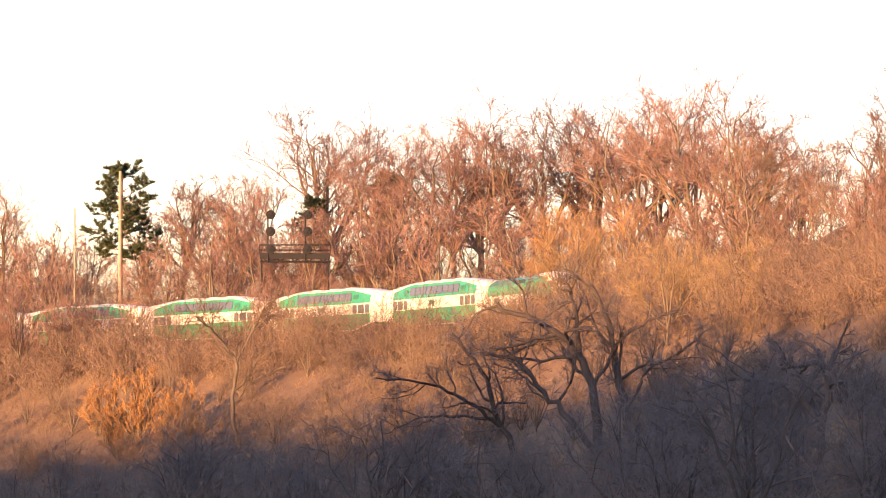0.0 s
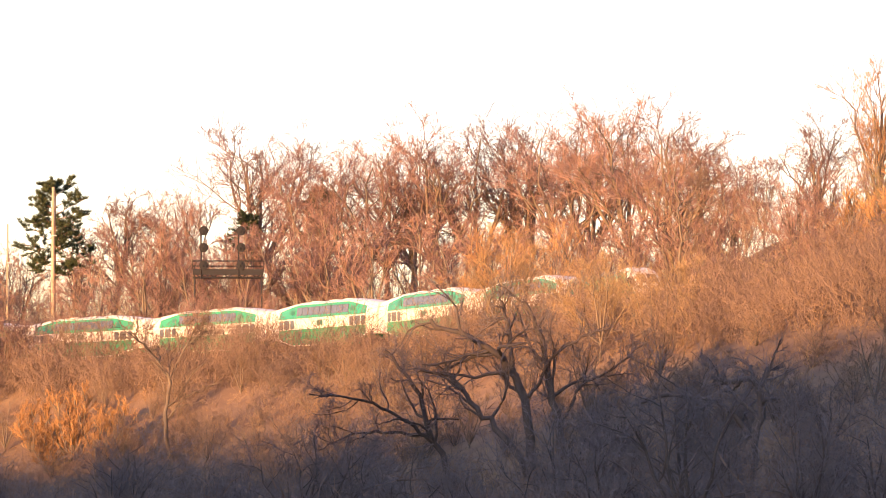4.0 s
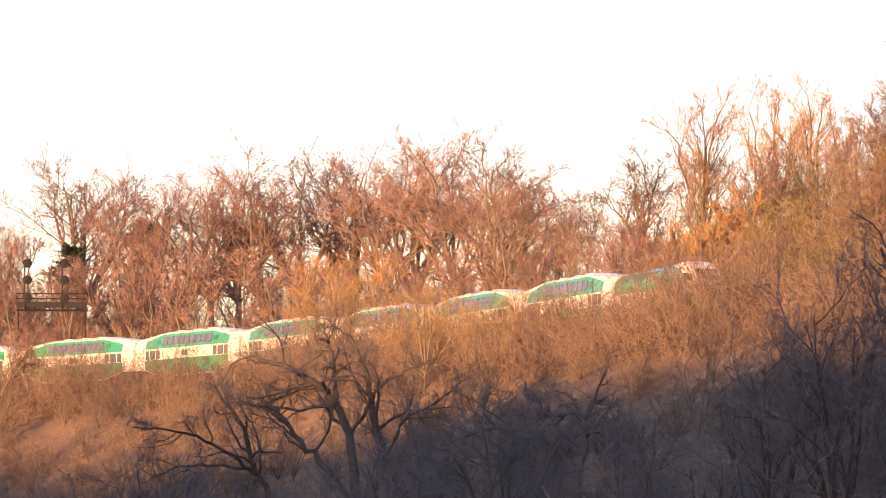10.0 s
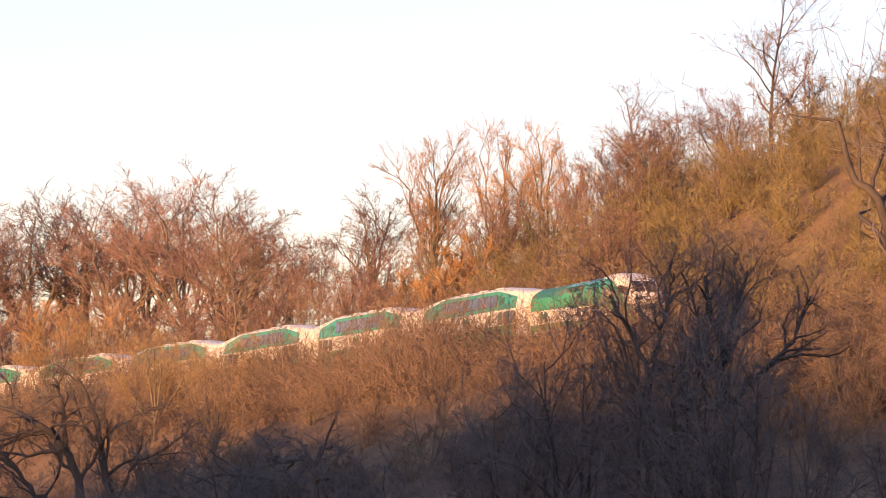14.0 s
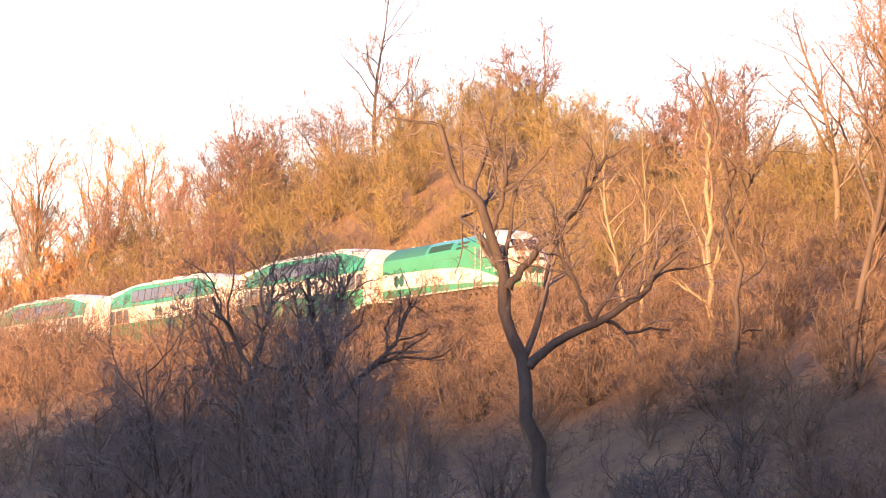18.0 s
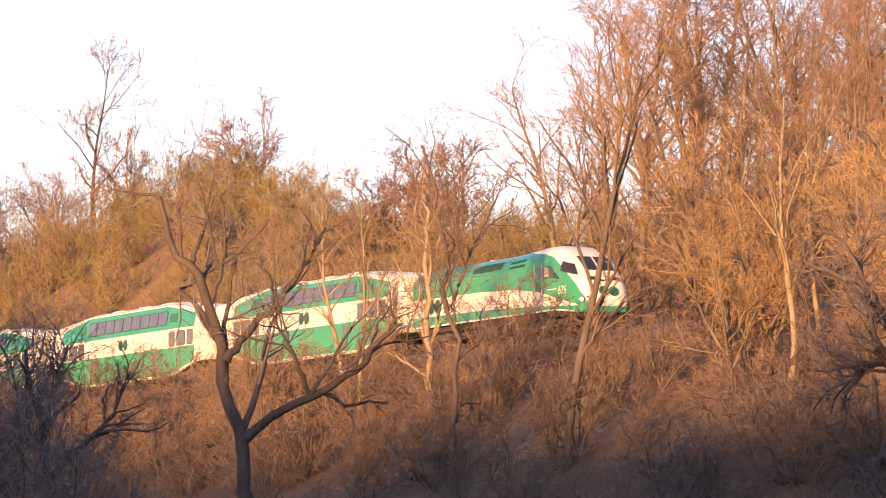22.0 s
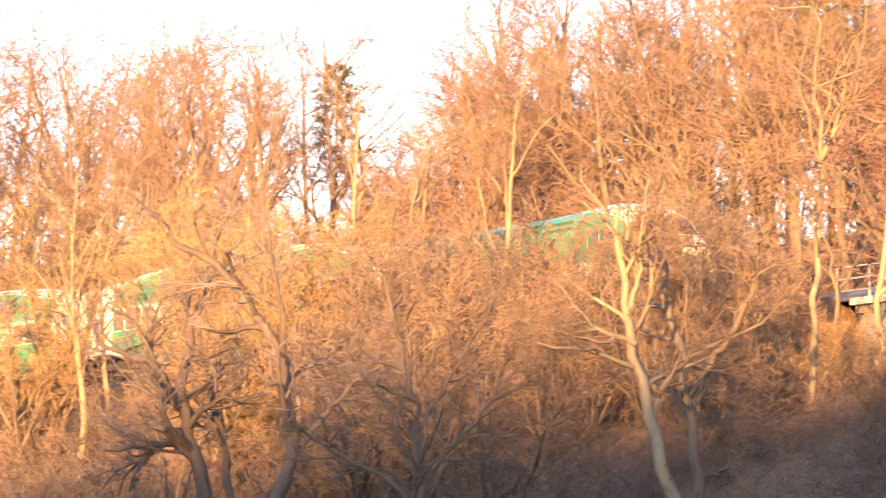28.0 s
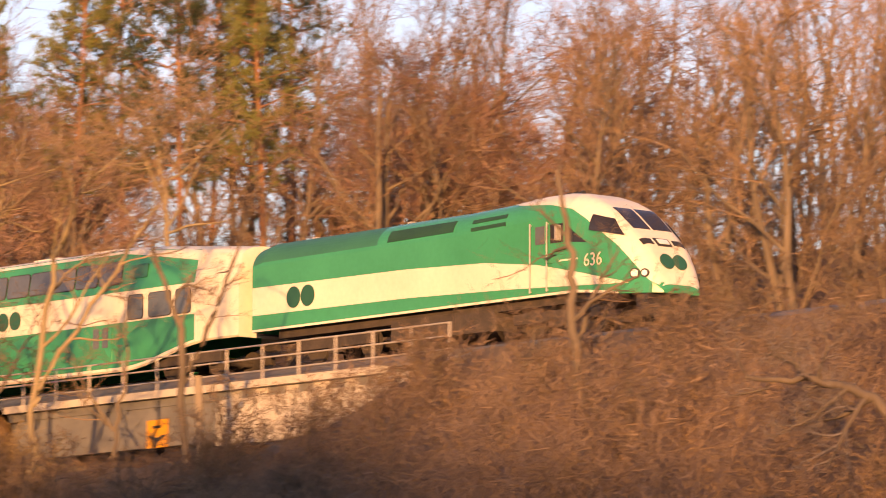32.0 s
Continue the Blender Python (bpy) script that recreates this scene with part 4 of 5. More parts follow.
pole(28.3, 155, 3.3, 0.17, "short weathered wooden post below the railway bridge", -3, False)
# ================= woods: kinds of trees, then where they stand =================
def kinds(make, seeds, name, label, category="tree"):
    """Several standing examples of one kind; each is first planted, then copied."""
    return [[make(s), name, label, category, None] for s in seeds]


def plant(kind, rng, bearing, distance, height, base, group, wide=1.0, turn=None, sink=0.25):
    """Plant one tree of a kind, scaled to its height."""
    e = kind[int(rng.integers(len(kind)))]
    p = spot(bearing, distance)
    k = height / base
    m = pose(p.x, p.y, p.z - sink, rng.normal() * 1.5, rng.normal() * 1.5, rng.random() * 360 if turn is None else turn) @ Matrix.Diagonal((k * wide, k * wide, k, 1))
    if e[4] is None:
        e[4] = tree_thing(e[1], e[0], e[2], e[3], group, m)
        return e[4]
    return copy_thing_scaled(e[4], m)


def copy_thing_scaled(ob, m):
    c = copy_thing(ob, pose(0, 0, 0))
    c.matrix_basis = m
    return c


MAPLES = kinds(lambda s: round_tree(s, 20, BARK_GREY, TWIG_RED, 0.24, 0.30, forks=6, w=0.0255, counts=(6, 5, 5, 5), length=0.32, angle=40), (11, 12, 13, 14, 15), "maple_tree", "tall leafless maple with reddish brown twigs on the hilltop")
SMALL = kinds(lambda s: round_tree(s, 12, BARK_GREY, TWIG_RED, 0.15, 0.28, forks=5, w=0.024, counts=(5, 5, 5, 4), angle=40), (21, 22, 23, 24), "young_maple_tree", "young leafless maple with reddish twigs on the hillside")
BROWN = kinds(lambda s: round_tree(s, 10, BARK_GREY, TWIG_BROWN, 0.1, 0.36, forks=5, w=0.0150, counts=(5, 5, 5, 4), wander=0.16, angle=44), (31, 32, 33, 34), "hillside_tree", "bushy leafless tree with brown twigs on the slope")
SHRUBS = kinds(lambda s: round_tree(s, 5, BARK_GREY, TWIG_BROWN, 0.04, 0.48, forks=7, w=0.0145, counts=(4, 4, 4, 3), thick=0.010, first=0.15, wander=0.18, angle=46, length=0.42), (86, 87, 88), "bare_shrub", "bushy leafless shrub with many brown stems on the bank", "shrub")
GOLD_SHRUBS = kinds(lambda s: round_tree(s, 5, BARK_GREY, TWIG_GOLD, 0.04, 0.40, forks=8, w=0.024, counts=(6, 5, 5, 4), thick=0.010, first=0.2, angle=36, lift=0.25, ends=0.8), (91, 92), "golden_shrub", "bright golden orange willow shrub in low sun", "shrub")
LONE = kinds(lambda s: tall_tree(s, 18, BARK_DARK, TWIG_BROWN, counts=(13, 5, 4, 4), width=0.36, w=0.015, first=0.25, angle=34), (95,), "tall_lone_tree", "tall leafless tree with dark trunk and steep fine limbs")
HILL_LONE = kinds(lambda s: tall_tree(s, 18, BARK_DARK, TWIG_BROWN, counts=(15, 6, 5, 4), width=0.34, w=0.022, first=0.25, angle=42), (94,), "tall_lone_tree", "tall leafless tree with dark trunk alone on the hilltop")
HAZY = kinds(lambda s: round_tree(s, 10, BARK_GREY, TWIG_HAZE, 0.2, 0.42, forks=6, w=0.0135, counts=(6, 5, 5, 5), angle=42), (36, 37), "golden_twigged_tree", "round-headed tree with a haze of golden brown twigs")
OLIVES = kinds(lambda s: round_tree(s, 7, BARK_GREY, TWIG_OLIVE, 0.08, 0.55, forks=6, w=0.020, counts=(5, 5, 5, 4), thick=0.009, angle=44, first=0.15), (38, 39), "olive_shrub", "broad olive brown leafless shrub on the rounded hill", "shrub")
WILLOWS = kinds(lambda s: willow_tree(s, 15, BARK_GREY, TWIG_GOLD), (41, 42, 43), "golden_willow", "leafless willow with bright golden orange shoots")
TALLS = kinds(lambda s: tall_tree(s, 18, BARK_GREY, TWIG_ORANGE, width=0.30, w=0.0150, twin=s % 2 == 0), (51, 52, 53, 54, 55), "forest_tree", "tall slim leafless forest tree with sunlit bark")
PALES = kinds(lambda s: tall_tree(s, 16, BARK_PALE, TWIG_BROWN, counts=(12, 5, 4, 4), width=0.26, w=0.0140, first=0.34), (61, 62, 63), "pale_barked_tree", "slim leafless tree with pale yellowish bark")
PINES = kinds(lambda s: pine_meshes(s, 18, 0.46, 0.23, limbs=44, tufts=6, tuft=0.34, spike=0.016, ragged=0.7, blunt=2.5, needle=NEEDLES if s == 71 else NEEDLES_SUNLIT), (71, 72), "pine_tree", "tall dark green pine with bare reddish lower trunk")
LOW_PINES = kinds(lambda s: pine_meshes(s, 12, 0.5, 0.25, limbs=36, tufts=7, tuft=0.28, spike=0.036, blunt=3.0, flat=0.3, ragged=0.3), (75,), "small_pine_tree", "dark bushy evergreen among the bare trees")
# SHRUBS again in darker bark and greyer twigs: valley shade as colour; DARKS likewise.
SHADE_SHRUBS = kinds(lambda s: round_tree(s, 5, BARK_DARK, TWIG_DARK, 0.04, 0.48, forks=7, w=0.0145, counts=(4, 4, 4, 3), thick=0.010, first=0.15, wander=0.18, angle=46, length=0.42), (96, 97, 98), "shaded_shrub", "leafless shrub low in the shaded valley, with shade put into its colours", "shrub")
DARKS = kinds(lambda s: round_tree(s, 10, BARK_DARK, TWIG_DARK, 0.2, 0.36, forks=5, w=0.0140, counts=(6, 5, 5, 4), wander=0.2, angle=46), (81, 82, 83), "shaded_tree", "leafless tree in the shaded valley bottom, with shade put into its colours")

LONE_AT = [(14.81, 209, 18.8)]
HILL_LONE_AT = [(9.5, 442, 18.6)]
NEAR_BROWN = [(20.9, 178, 9.0), (21.6, 174, 9.4), (22.3, 176, 8.8), (23.0, 171, 8.4), (23.7, 174, 7.6)]
GANTRY_SCREEN = [(-2.08, 533, 8.6), (-1.78, 529, 9.0), (-1.46, 533, 8.8), (-1.15, 530, 8.4)]
FRONT = [(23.35, 183, 4.1), (23.99, 178, 3.6), (24.63, 178, 2.5), (25.27, 174, 5.2), (25.84, 173, 4.9), (23.67, 174, 3.6), (24.95, 168, 3.8), (26.23, 168, 3.9), (26.74, 170, 3.3), (16.57, 220, 9.2), (17.15, 210, 8.8), (21.49, 190, 7.4), (22.07, 180, 7.3), (22.71, 184, 6.8), (23.41, 175, 6.1), (23.99, 176, 6.1), (24.56, 175, 5.5), (20.92, 184, 7.8), (23.09, 169, 6.3), (16.7, 209, 8.7), (24.53, 175, 7.2), (25.04, 170, 8.2), (24.14, 177, 6.8), (20.3, 194, 8.2), (21.07, 187, 8.5), (21.71, 189, 7.4), (22.35, 184, 7.7), (29.68, 160, 2.0), (30.19, 159, 1.2), (29.17, 160, 1.5), (27.25, 169, 2.8)]
DARK_FRONT = [(6.5, 184, 11.3), (7.3, 181, 13.7), (8.25, 180, 14.6), (8.7, 174, 14.3), (9.1, 170, 12.9), (9.8, 168, 10.2)]
GOLD = [(-3.9, 516, 6.0), (-3.46, 503, 8.4), (-2.92, 497, 5.8), (-3.14, 494, 5.9), (-3.71, 503, 6.0), (6.07, 454, 7.6), (5.34, 457, 7.8), (5.75, 450, 6.6)]
FILL = [(-4.61, 618, 15.2), (-4.04, 623, 12.7), (-3.28, 618, 15.2), (-2.7, 619, 15.4), (-2.45, 590, 16.1), (-1.94, 596, 16.5), (-1.68, 575, 15.0), (-0.92, 574, 16.8), (-0.79, 558, 15.5), (-0.41, 559, 16.5), (-4.86, 637, 12.6), (-4.36, 643, 12.8)]
RIGHT = [(32.53, 219, 13.5), (34.53, 206, 12.5), (35.95, 198, 10.8), (31.76, 240, 16.5), (30.85, 235, 13.3)]
HAZE = [(2.77, 409, 7.4), (3.09, 397, 6.5), (18.53, 207, 10.6), (19.3, 196, 10.1), (1.44, 435, 12.8), (2.52, 400, 9.9), (3.03, 395, 6.8), (3.52, 383, 7.8), (16.82, 256, 13.8), (18.6, 196, 11.0), (19.15, 188, 11.5), (19.8, 184, 11.5), (20.4, 182, 10.5)]
MAPLE = [(-4.99, 639, 19.1), (-2.96, 623, 16.8), (-2.26, 621, 15.8), (-1.33, 607, 23.4), (-0.6, 587, 18.6), (-0.25, 578, 19.3), (0.13, 585, 21.0), (0.42, 598, 22.4), (0.77, 576, 20.6), (1.12, 576, 22.0), (1.57, 582, 23.2), (2.05, 563, 21.4), (2.43, 570, 21.5), (2.91, 550, 21.4), (3.32, 533, 19.6), (3.77, 541, 17.1), (4.02, 527, 11.4), (7.68, 497, 12.5), (4.96, 522, 12.8), (9.05, 464, 11.5), (8.15, 470, 12.0)]
MAPLE2 = [(-3.08, 578, 14.4), (-2.58, 574, 15.0), (-2.0, 572, 15.0), (-1.43, 560, 16.9), (-0.54, 546, 18.1), (-0.09, 532, 15.7), (0.49, 534, 16.7), (1.0, 513, 15.9), (2.4, 491, 14.7), (2.84, 471, 12.5), (-4.36, 598, 15.3), (-4.8, 598, 13.7), (3.49, 468, 17.0), (12.7, 366, 7.7), (13.15, 372, 9.2), (13.56, 360, 9.2), (12.89, 364, 10.9), (13.21, 364, 11.7), (13.72, 349, 11.2)]
WILLOW = [(5.66, 499, 17.6), (6.43, 492, 16.5), (6.91, 488, 16.0), (1.38, 496, 13.8), (2.08, 487, 12.3)]
TALL = [(8.06, 455, 12.7), (14.75, 298, 16.2), (15.19, 325, 10.9), (15.67, 310, 13.2), (15.32, 313, 16.5), (15.77, 330, 18.0), (16.22, 304, 18.9), (16.67, 280, 19.1), (17.19, 326, 18.2), (17.76, 278, 17.9), (18.27, 302, 15.0), (18.79, 262, 17.9), (19.23, 278, 14.6), (15.6, 277, 20.9), (16.49, 289, 20.5), (17.46, 293, 18.8), (18.36, 305, 17.1), (19.19, 269, 17.6)]
TALL3 = [(16.48, 353, 23.0), (17.51, 352, 23.6), (18.53, 332, 20.8), (15.28, 356, 22.4), (18.81, 339, 21.9), (21.89, 312, 17.0), (22.66, 310, 18.2), (23.5, 297, 18.8), (24.27, 305, 19.3), (24.66, 295, 21.9), (27.49, 274, 17.8), (29.63, 262, 19.7), (31.43, 268, 21.0), (32.91, 252, 17.4), (33.57, 238, 17.5), (35.37, 217, 14.1)]
TALL2 = [(23.51, 231, 18.4), (24.09, 245, 16.1), (24.6, 218, 17.4), (25.18, 229, 16.8), (21.51, 280, 13.2), (22.28, 246, 16.3), (22.99, 259, 15.6), (23.69, 227, 16.3), (24.33, 261, 14.2), (22.47, 273, 16.2), (23.25, 243, 17.4), (24.15, 224, 17.5), (25.11, 239, 15.7), (25.95, 208, 15.9), (26.72, 218, 15.4), (30.18, 193, 15.7), (32.52, 184, 14.1), (33.1, 203, 12.8), (34.25, 175, 14.3), (34.99, 167, 13.7)]
PINE = [(-3.64, 590, 21.5), (20.19, 289, 13.4), (26.72, 224, 18.9), (27.37, 227, 18.7), (28.08, 214, 18.4), (28.34, 226, 17.2), (29.01, 213, 17.4), (29.31, 224, 17.1), (25.88, 232, 18.0), (25.37, 248, 18.0), (-1.52, 601, 11.9), (-0.6, 590, 13.7)]

rng = np.random.default_rng(5)
for b, d, h in MAPLE:
    plant(MAPLES, rng, b, d, h * 1.07, 20, "hilltop maples", 1.3)
for b, d, h in MAPLE2:
    plant(SMALL, rng, b, d, h, 12, "young hillside maples", 1.2)
for b, d, h in WILLOW:
    plant(WILLOWS, rng, b, d, h, 15, "golden willows", 1.0)
for b, d, h in TALL + TALL2 + TALL3:
    plant(TALLS if rng.random() < 0.75 else PALES, rng, b, d, h, 18, "forest trees above the line", 1.3)
for b, d, h in RIGHT:
    plant(TALLS, rng, b, d, h, 18, "forest trees above the line", 1.2)
for b, d, h in FILL:
    plant(SMALL, rng, b, d, h, 12, "young hillside maples", 1.1)
for b, d, h in LONE_AT:
    plant(LONE, rng, b, d, h, 18, "")
for b, d, h in HILL_LONE_AT:
    plant(HILL_LONE, rng, b, d, h, 18, "")
for b, d, h in NEAR_BROWN:
    plant(BROWN, rng, b, d, h, 10, "bushes before the line", 1.0)
for b, d, h in GANTRY_SCREEN:
    plant(SMALL, rng, b, d, h, 12, "young hillside maples", 1.1)
for b, d, h in GOLD:
    plant(GOLD_SHRUBS, rng, b, d, h, 5, "golden shrubs", 1.1)
for b, d, h in PINE:
    far = d > 450
    plant(LOW_PINES if far else PINES, rng, b, d, h, 12 if far else 18, "pines", 0.85)


def scatter(kind, count, s0, s1, n0, n1, h0, h1, base, group, seed, wide=1.0, until=90, after=-90):
    """Trees at random between two distances from the line."""
    r = np.random.default_rng(seed)
    for i in range(count):
        s = s0 + (s1 - s0) * (i + r.random()) / count
        n = n0 + (n1 - n0) * r.random()
        p = line(s, n)
        if not after < math.degrees(math.atan2(p.x, p.y)) < until:
            continue
        plant(kind, r, math.degrees(math.atan2(p.x, p.y)), math.hypot(p.x, p.y), h0 + (h1 - h0) * r.random(), base, group, wide)


scatter(SMALL, 70, -150, 110, -10, -48, 7, 12, 12, "young hillside maples", 101)
scatter(BROWN, 30, 60, 250, -12, -60, 5, 9, 10, "bushy hillside trees", 102, 1.1)
scatter(TALLS, 34, 225, 400, -12, -56, 12, 18, 18, "forest trees above the line", 103, after=15.4)
scatter(BROWN, 44, 230, 400, -9, -44, 6, 10, 10, "bushy hillside trees", 104, 1.1)
scatter(BROWN, 22, -140, 225, 12, 30, 5, 8, 10, "bushy hillside trees", 105, 1.1)
scatter(SHRUBS, 90, -150, 250, 7, 38, 2.6, 5, 5, "shrubs on the bank", 111, 1.15)
scatter(SMALL, 34, -200, -72, 4.6, 12, 8.5, 11, 12, "young hillside maples", 112, 1.2)
scatter(SHRUBS, 30, 222, 335, 8, 24, 3, 5.2, 5, "shrubs on the bank", 115, 1.15)
scatter(BROWN, 5, 232, 262, 8, 20, 6, 9, 10, "bushy hillside trees", 116)
scatter(SHRUBS, 8, 333, 342, 4.6, 10, 2.4, 3.6, 5, "shrubs on the bank", 117, 1.2)
scatter(SHRUBS, 30, 250, 420, 12, 34, 2, 4, 5, "shrubs on the bank", 113, 1.15)
scatter(SHRUBS, 24, 363, 420, 5, 18, 1.6, 3, 5, "shrubs on the bank", 114, 1.2)
scatter(DARKS, 26, -60, 330, 30, 60, 4.5, 8, 10, "shaded valley trees", 106, 1.1)
scatter(PALES, 18, 262, 330, 6, 20, 9, 14, 16, "pale trees below the line", 107, until=24.6, after=16.8)
scatter(BROWN, 34, 280, 350, 8, 26, 6, 10, 10, "bushy hillside trees", 108, until=24.8, after=17.8)
scatter(HAZY, 9, 262, 345, 9, 24, 5, 8, 10, "golden twigged trees", 109, until=24.7, after=16.5)
scatter(HAZY, 12, 322, 346, 6, 18, 3.6, 5.2, 10, "golden twigged trees", 121, 1.15, until=26.9, after=23.8)
scatter(SHRUBS, 14, 334, 348, 4.4, 10, 2.2, 3.2, 5, "shrubs on the bank", 122, 1.3)
scatter(BROWN, 16, 225, 400, -7, -26, 8, 11, 10, "bushy hillside trees", 123, 1.2, after=15)
scatter(MAPLES, 14, 250, 340, -14, -44, 10, 14, 20, "hilltop maples", 124, 1.7, after=16.2)
scatter(DARKS, 14, 70, 262, 16, 46, 5, 8.5, 10, "shaded valley trees", 126, 1.2)
scatter(DARKS, 22, 150, 335, 34, 78, 4, 8, 10, "shaded valley trees", 131, 1.15)
scatter(SHRUBS, 30, 300, 376, 12, 40, 2.0, 3.8, 5, "shrubs on the bank", 132, 1.3)
scatter(PALES, 10, 205, 264, 6, 20, 8, 12, 16, "pale trees below the line", 128, after=12.2)
scatter(SHRUBS, 22, 200, 268, 6, 24, 3, 5.2, 5, "shrubs on the bank", 129, 1.25)
scatter(BROWN, 8, 200, 250, 8, 24, 5, 7.5, 10, "bushy hillside trees", 130, 1.2, after=11.8)
scatter(DARKS, 6, 285, 345, 14, 30, 7, 10, 10, "shaded valley trees", 127, 1.1, until=23.6, after=17.5)
scatter(SHRUBS, 20, 357, 392, 4.6, 9, 1.5, 2.4, 5, "shrubs on the bank", 125, 1.3)
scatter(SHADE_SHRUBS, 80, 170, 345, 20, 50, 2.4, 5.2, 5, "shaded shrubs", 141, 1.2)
scatter(SHRUBS, 30, 190, 330, 8, 22, 2.6, 5.2, 5, "shrubs on the bank", 145, 1.2)
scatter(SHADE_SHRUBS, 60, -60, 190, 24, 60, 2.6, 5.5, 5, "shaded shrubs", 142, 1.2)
for b, d, h in DARK_FRONT:
    plant(DARKS, rng, b, d, h, 10, "shaded valley trees", 0.7)
scatter(DARKS, 22, 20, 250, 34, 80, 5, 9, 10, "shaded valley trees", 144, 1.1)
scatter(BROWN, 50, -130, 70, 12, 40, 3.5, 6, 10, "bushy hillside trees", 146, 1.2)
scatter(BROWN, 34, 318, 372, 14, 42, 2.6, 4.6, 10, "bushy hillside trees", 149, 1.3)
scatter(BROWN, 16, 362, 388, 10, 24, 2.2, 3.6, 10, "bushy hillside trees", 152, 1.4)
scatter(BROWN, 20, 236, 292, 12, 28, 3, 5.2, 10, "bushy hillside trees", 153, 1.2)
scatter(OLIVES, 60, 165, 262, -10, -66, 3.6, 5.6, 7, "olive shrubs on the hill", 150, 1.25)
scatter(TALLS, 18, 235, 330, -10, -40, 15, 20, 18, "forest trees above the line", 151, after=15.6)
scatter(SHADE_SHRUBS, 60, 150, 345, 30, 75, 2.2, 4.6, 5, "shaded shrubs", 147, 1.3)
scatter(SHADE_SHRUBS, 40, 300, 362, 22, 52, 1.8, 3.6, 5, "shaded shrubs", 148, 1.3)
scatter(OLIVES, 200, 40, 205, -14, -66, 4, 6.0, 7, "olive shrubs on the hill", 110, 1.25)
for i, (b, d, h) in enumerate(FRONT):
    plant((BROWN, HAZY, DARKS)[i % 3], rng, b, d, h, 10, "bushes before the line", 1.0 if h > 6 else 1.25)
for b, d, h in HAZE:
    plant(HAZY, rng, b, d, h, 10, "golden twigged trees")


def band(s0, s1, n0, n1):
    return lambda r, c: (s0 + (s1 - s0) * r.random(c), n0 + (n1 - n0) * r.random(c))


brush("hillside_brush", 201, band(-270, 110, -8, -52), 4862, 3.5, 11.0, BRUSH_RED, "dense reddish saplings and leafless brush on the hillside", width=0.036)
brush("upper_brush", 206, band(190, 430, -6, -56), 4420, 2.5, 9.0, BRUSH_RED, "dense brown leafless brush above the railway line", width=0.026)
brush("bank_brush", 202, band(-170, 420, 11, 44), 4641, 1.4, 4.6, BRUSH_RED, "dense brown leafless brush on the railway bank", width=0.026)
brush("trackside_brush", 207, band(-44, 190, 5, 11), 6400, 4.4, 7.0, BRUSH_RED, "tall leafless brush close beside the railway track", width=0.026)
brush("veil_brush", 216, band(-84, -44, 5, 12), 900, 4.6, 8.0, BRUSH_RED, "tall reddish saplings half hiding the train", width=0.034)
brush("slope_thicket", 217, band(-150, 40, 12, 46), 2400, 1.6, 4.4, BRUSH_RED, "brown thicket on the sunny slope below the line", width=0.03)
brush("tall_brush", 210, band(-270, -72, 4.5, 15), 3094, 4.5, 9.5, BRUSH_RED, "tall reddish saplings hiding the railway line", width=0.036)
brush("trackside_weeds", 208, band(195, 343, 4.5, 13), 3120, 0.9, 3.0, BRUSH_RED, "low dry brush close beside the railway track")
brush("bank_thicket", 213, band(185, 275, 7, 42), 2210, 1.4, 4.6, BRUSH_RED, "dense brown thicket on the shaded railway bank", width=0.024)
brush("lower_brush", 214, band(300, 378, 12, 50), 4200, 1.2, 3.8, BRUSH_RED, "brown brush on the lower slope", width=0.017)
brush("valley_thicket", 215, band(120, 335, 32, 90), 2652, 1.4, 4.6, BRUSH_RED, "dense brown thicket in the shaded valley", width=0.022)
brush("golden_brush", 203, band(-60, 190, 8, 36), 1820, 1.0, 3.2, BRUSH_GOLD, "dry golden brush and tall weeds on the railway bank")
brush("abutment_brush", 218, band(349, 366, 14, 26), 1300, 0.8, 2.2, BRUSH_RED, "low brown brush on the slope before the bridge", width=0.018)
brush("slope_brush", 209, band(361, 420, 7, 24), 3600, 1.4, 4.0, BRUSH_RED, "dense brown brush on the slope beyond the bridge", width=0.021)
brush("olive_brush", 204, band(20, 262, -10, -66), 7800, 2.5, 7.5, BRUSH_OLIVE, "olive brown brush covering the rounded hill", width=0.029)
brush("valley_brush", 205, band(-140, 420, 40, 100), 2600, 1.2, 3.8, BRUSH_RED, "brown leafless brush in the shaded valley bottom")
brush("bridge_brush", 212, band(349, 362, 4.6, 13), 663, 0.4, 1.1, BRUSH_RED, "low brown brush below the bridge wall", width=0.014)
brush("dry_grass", 211, band(356, 425, 10, 26), 1768, 0.5, 1.7, BRUSH_GOLD, "dry golden grass and weeds on the sunny slope", width=0.014)

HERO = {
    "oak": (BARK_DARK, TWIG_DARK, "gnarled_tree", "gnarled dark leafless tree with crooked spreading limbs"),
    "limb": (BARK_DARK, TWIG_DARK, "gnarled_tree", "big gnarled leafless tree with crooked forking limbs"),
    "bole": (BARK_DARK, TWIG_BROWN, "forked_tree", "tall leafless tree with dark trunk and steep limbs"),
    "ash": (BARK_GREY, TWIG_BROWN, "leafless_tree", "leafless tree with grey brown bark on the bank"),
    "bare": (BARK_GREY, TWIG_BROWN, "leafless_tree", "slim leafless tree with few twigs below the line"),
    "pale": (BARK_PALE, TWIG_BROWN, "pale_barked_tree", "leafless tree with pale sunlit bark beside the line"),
}


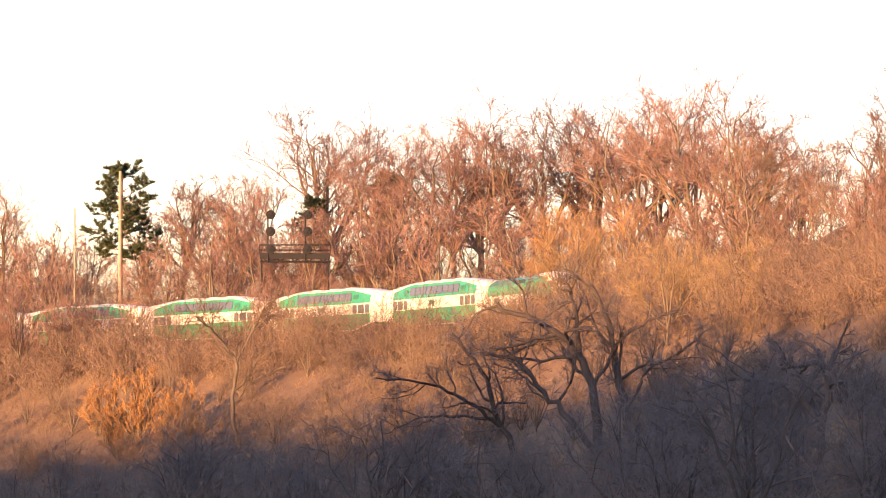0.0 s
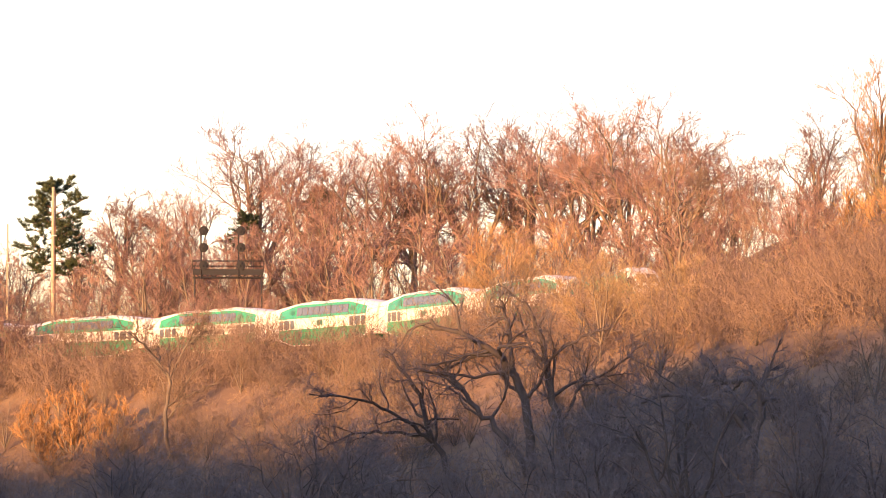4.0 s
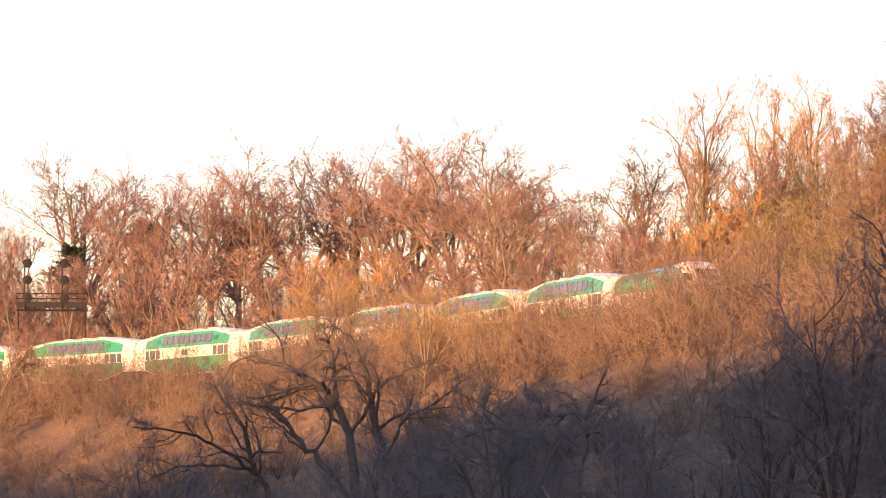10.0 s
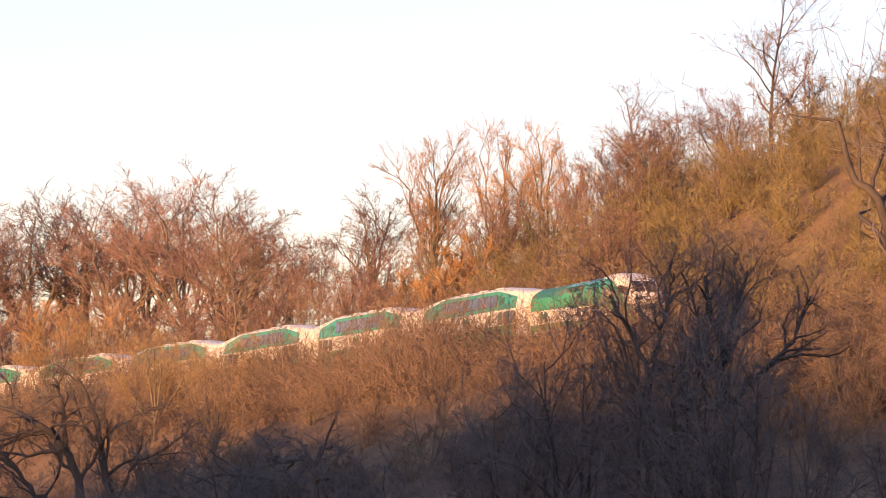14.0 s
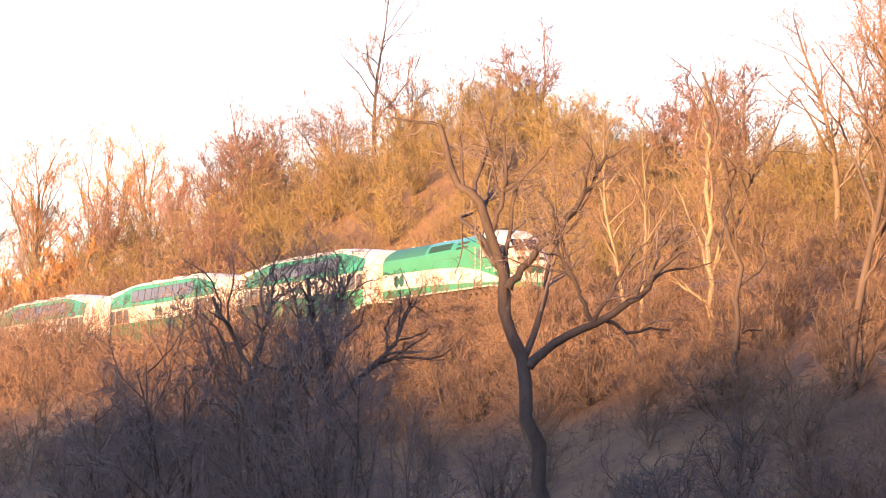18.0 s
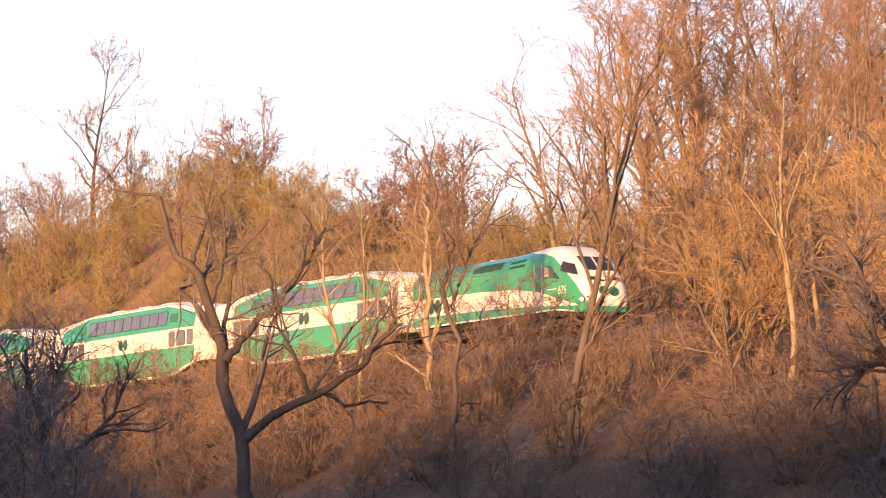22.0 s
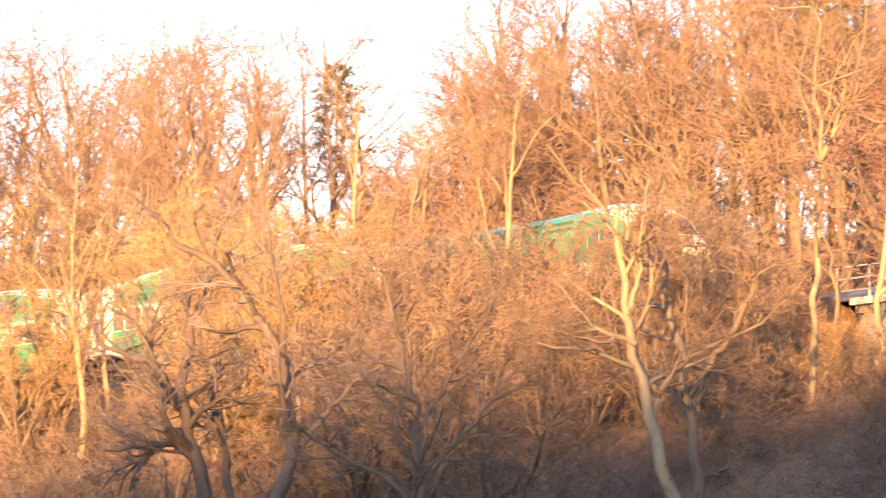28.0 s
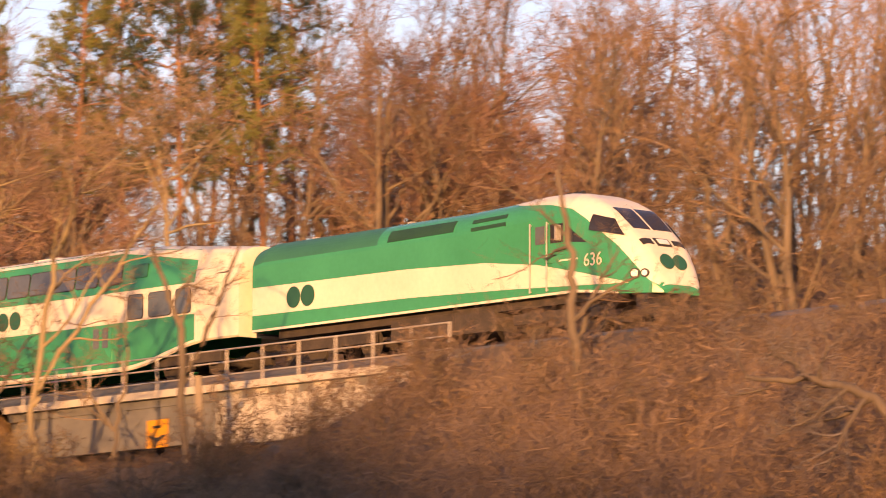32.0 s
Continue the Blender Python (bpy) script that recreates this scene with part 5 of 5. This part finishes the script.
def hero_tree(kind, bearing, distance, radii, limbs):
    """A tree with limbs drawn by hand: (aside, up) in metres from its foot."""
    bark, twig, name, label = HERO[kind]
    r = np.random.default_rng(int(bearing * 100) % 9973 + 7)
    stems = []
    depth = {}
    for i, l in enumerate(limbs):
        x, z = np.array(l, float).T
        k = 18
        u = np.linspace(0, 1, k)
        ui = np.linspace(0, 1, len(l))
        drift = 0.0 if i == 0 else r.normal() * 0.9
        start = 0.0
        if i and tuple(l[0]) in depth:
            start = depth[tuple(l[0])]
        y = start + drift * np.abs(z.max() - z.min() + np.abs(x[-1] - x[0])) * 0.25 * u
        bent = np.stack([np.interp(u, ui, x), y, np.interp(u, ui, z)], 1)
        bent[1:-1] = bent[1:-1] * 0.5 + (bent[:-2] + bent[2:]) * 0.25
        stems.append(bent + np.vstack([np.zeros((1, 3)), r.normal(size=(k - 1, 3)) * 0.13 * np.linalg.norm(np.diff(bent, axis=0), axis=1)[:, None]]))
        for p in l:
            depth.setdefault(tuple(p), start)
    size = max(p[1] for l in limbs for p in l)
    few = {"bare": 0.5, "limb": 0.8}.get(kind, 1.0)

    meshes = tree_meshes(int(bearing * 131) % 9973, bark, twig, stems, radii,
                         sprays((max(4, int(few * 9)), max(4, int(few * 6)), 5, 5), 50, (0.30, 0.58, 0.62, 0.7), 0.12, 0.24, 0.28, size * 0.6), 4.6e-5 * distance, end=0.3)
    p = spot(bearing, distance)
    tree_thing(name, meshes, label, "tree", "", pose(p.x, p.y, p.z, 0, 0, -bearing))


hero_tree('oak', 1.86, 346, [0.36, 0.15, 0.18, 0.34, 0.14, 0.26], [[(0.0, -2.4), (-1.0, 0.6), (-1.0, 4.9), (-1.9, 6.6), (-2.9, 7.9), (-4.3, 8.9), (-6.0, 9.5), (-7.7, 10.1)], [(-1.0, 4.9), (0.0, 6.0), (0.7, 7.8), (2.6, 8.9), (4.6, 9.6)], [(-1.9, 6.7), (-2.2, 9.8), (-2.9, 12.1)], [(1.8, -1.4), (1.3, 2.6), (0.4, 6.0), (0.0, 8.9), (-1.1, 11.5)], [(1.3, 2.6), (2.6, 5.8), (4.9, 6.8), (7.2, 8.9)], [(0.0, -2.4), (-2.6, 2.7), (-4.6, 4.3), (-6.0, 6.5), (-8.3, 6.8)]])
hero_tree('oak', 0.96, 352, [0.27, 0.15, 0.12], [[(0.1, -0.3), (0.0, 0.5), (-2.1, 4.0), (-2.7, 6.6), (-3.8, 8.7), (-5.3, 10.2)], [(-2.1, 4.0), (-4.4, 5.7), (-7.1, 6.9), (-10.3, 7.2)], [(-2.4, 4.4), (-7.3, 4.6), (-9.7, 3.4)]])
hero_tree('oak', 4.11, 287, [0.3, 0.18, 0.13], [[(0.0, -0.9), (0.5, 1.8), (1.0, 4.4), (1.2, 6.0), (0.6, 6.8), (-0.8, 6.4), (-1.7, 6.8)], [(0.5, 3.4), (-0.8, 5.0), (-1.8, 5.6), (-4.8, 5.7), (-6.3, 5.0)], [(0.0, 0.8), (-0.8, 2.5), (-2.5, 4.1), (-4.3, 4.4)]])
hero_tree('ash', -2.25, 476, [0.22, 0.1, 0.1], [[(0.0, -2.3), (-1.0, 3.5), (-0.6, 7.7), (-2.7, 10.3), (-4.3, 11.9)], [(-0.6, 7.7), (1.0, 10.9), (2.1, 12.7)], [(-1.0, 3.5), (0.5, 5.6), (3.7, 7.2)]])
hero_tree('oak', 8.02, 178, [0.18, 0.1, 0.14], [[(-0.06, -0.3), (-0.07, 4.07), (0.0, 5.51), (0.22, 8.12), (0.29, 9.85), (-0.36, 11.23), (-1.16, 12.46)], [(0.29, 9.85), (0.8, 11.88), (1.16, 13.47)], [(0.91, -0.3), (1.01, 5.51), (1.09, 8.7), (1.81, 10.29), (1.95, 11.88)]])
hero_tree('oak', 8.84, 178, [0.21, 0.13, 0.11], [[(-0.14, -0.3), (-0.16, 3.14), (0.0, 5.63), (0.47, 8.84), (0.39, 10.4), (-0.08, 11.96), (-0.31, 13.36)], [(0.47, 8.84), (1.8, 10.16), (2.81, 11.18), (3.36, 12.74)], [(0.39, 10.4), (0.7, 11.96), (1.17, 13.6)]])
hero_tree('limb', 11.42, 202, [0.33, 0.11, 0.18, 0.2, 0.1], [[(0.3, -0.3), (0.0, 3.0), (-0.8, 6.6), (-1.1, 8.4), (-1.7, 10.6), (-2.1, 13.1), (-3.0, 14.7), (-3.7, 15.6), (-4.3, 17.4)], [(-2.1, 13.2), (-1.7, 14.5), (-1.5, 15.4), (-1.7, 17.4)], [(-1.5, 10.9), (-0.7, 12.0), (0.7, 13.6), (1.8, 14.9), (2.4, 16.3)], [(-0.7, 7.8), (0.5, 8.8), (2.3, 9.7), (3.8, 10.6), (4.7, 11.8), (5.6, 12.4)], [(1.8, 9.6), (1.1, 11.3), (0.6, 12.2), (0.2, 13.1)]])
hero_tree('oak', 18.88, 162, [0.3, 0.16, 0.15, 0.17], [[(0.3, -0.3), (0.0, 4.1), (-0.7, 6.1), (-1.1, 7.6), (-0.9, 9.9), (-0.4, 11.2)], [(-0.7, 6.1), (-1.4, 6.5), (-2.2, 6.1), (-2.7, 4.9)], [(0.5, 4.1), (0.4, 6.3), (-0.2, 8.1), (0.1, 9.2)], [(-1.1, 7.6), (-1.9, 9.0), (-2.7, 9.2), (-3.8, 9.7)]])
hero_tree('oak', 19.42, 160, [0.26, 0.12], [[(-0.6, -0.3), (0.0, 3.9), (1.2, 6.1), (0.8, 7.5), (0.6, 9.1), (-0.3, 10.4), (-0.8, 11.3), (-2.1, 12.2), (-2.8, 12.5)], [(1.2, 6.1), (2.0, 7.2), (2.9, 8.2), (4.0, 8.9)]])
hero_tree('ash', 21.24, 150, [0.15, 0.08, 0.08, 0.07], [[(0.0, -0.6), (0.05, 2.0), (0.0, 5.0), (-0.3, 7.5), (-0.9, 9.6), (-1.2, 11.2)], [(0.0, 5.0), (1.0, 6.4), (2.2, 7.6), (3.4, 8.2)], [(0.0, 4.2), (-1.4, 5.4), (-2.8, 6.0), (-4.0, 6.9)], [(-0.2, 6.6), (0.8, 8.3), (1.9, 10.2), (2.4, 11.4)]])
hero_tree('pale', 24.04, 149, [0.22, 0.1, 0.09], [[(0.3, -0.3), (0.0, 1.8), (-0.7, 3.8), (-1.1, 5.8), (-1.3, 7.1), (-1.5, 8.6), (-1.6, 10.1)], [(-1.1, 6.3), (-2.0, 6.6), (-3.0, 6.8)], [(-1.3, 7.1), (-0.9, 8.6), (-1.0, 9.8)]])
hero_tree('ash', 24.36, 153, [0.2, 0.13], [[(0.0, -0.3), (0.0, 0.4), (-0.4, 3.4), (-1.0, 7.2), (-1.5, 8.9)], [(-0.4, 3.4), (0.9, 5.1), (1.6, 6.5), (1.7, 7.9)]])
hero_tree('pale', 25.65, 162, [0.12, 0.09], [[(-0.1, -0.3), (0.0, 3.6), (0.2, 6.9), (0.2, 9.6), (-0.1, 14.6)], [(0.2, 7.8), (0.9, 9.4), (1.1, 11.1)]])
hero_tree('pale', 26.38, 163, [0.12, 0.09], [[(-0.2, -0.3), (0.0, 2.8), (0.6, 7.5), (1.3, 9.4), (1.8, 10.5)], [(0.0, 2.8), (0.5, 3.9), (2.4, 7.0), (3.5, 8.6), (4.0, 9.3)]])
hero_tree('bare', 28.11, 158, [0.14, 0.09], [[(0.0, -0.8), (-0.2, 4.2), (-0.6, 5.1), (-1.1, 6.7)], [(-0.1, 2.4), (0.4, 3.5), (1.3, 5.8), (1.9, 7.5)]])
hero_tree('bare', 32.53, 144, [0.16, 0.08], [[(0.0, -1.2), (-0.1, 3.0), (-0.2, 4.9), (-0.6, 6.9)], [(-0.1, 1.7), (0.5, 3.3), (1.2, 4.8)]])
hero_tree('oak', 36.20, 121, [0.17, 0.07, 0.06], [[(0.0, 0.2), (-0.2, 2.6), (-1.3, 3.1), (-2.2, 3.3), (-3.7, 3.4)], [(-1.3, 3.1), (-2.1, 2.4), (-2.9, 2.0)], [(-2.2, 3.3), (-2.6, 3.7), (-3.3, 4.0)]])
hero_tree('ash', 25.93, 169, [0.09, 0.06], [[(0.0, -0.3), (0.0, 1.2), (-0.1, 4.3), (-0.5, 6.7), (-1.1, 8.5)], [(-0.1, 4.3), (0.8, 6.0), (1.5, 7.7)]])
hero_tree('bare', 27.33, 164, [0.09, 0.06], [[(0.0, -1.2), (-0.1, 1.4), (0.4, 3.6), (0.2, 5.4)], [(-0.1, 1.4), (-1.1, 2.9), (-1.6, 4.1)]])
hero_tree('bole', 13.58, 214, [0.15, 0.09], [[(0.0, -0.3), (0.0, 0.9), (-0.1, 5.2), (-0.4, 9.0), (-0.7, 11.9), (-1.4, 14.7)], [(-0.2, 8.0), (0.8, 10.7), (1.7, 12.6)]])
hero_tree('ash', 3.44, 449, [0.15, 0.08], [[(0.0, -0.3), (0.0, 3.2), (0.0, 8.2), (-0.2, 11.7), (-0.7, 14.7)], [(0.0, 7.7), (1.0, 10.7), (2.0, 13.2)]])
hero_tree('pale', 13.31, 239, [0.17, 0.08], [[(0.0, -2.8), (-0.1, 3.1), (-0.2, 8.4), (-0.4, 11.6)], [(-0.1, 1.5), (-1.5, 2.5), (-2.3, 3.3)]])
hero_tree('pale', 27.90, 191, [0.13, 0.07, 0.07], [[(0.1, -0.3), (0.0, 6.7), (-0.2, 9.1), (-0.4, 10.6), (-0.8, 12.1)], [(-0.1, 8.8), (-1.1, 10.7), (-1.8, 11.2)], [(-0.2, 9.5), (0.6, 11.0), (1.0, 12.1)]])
motions()
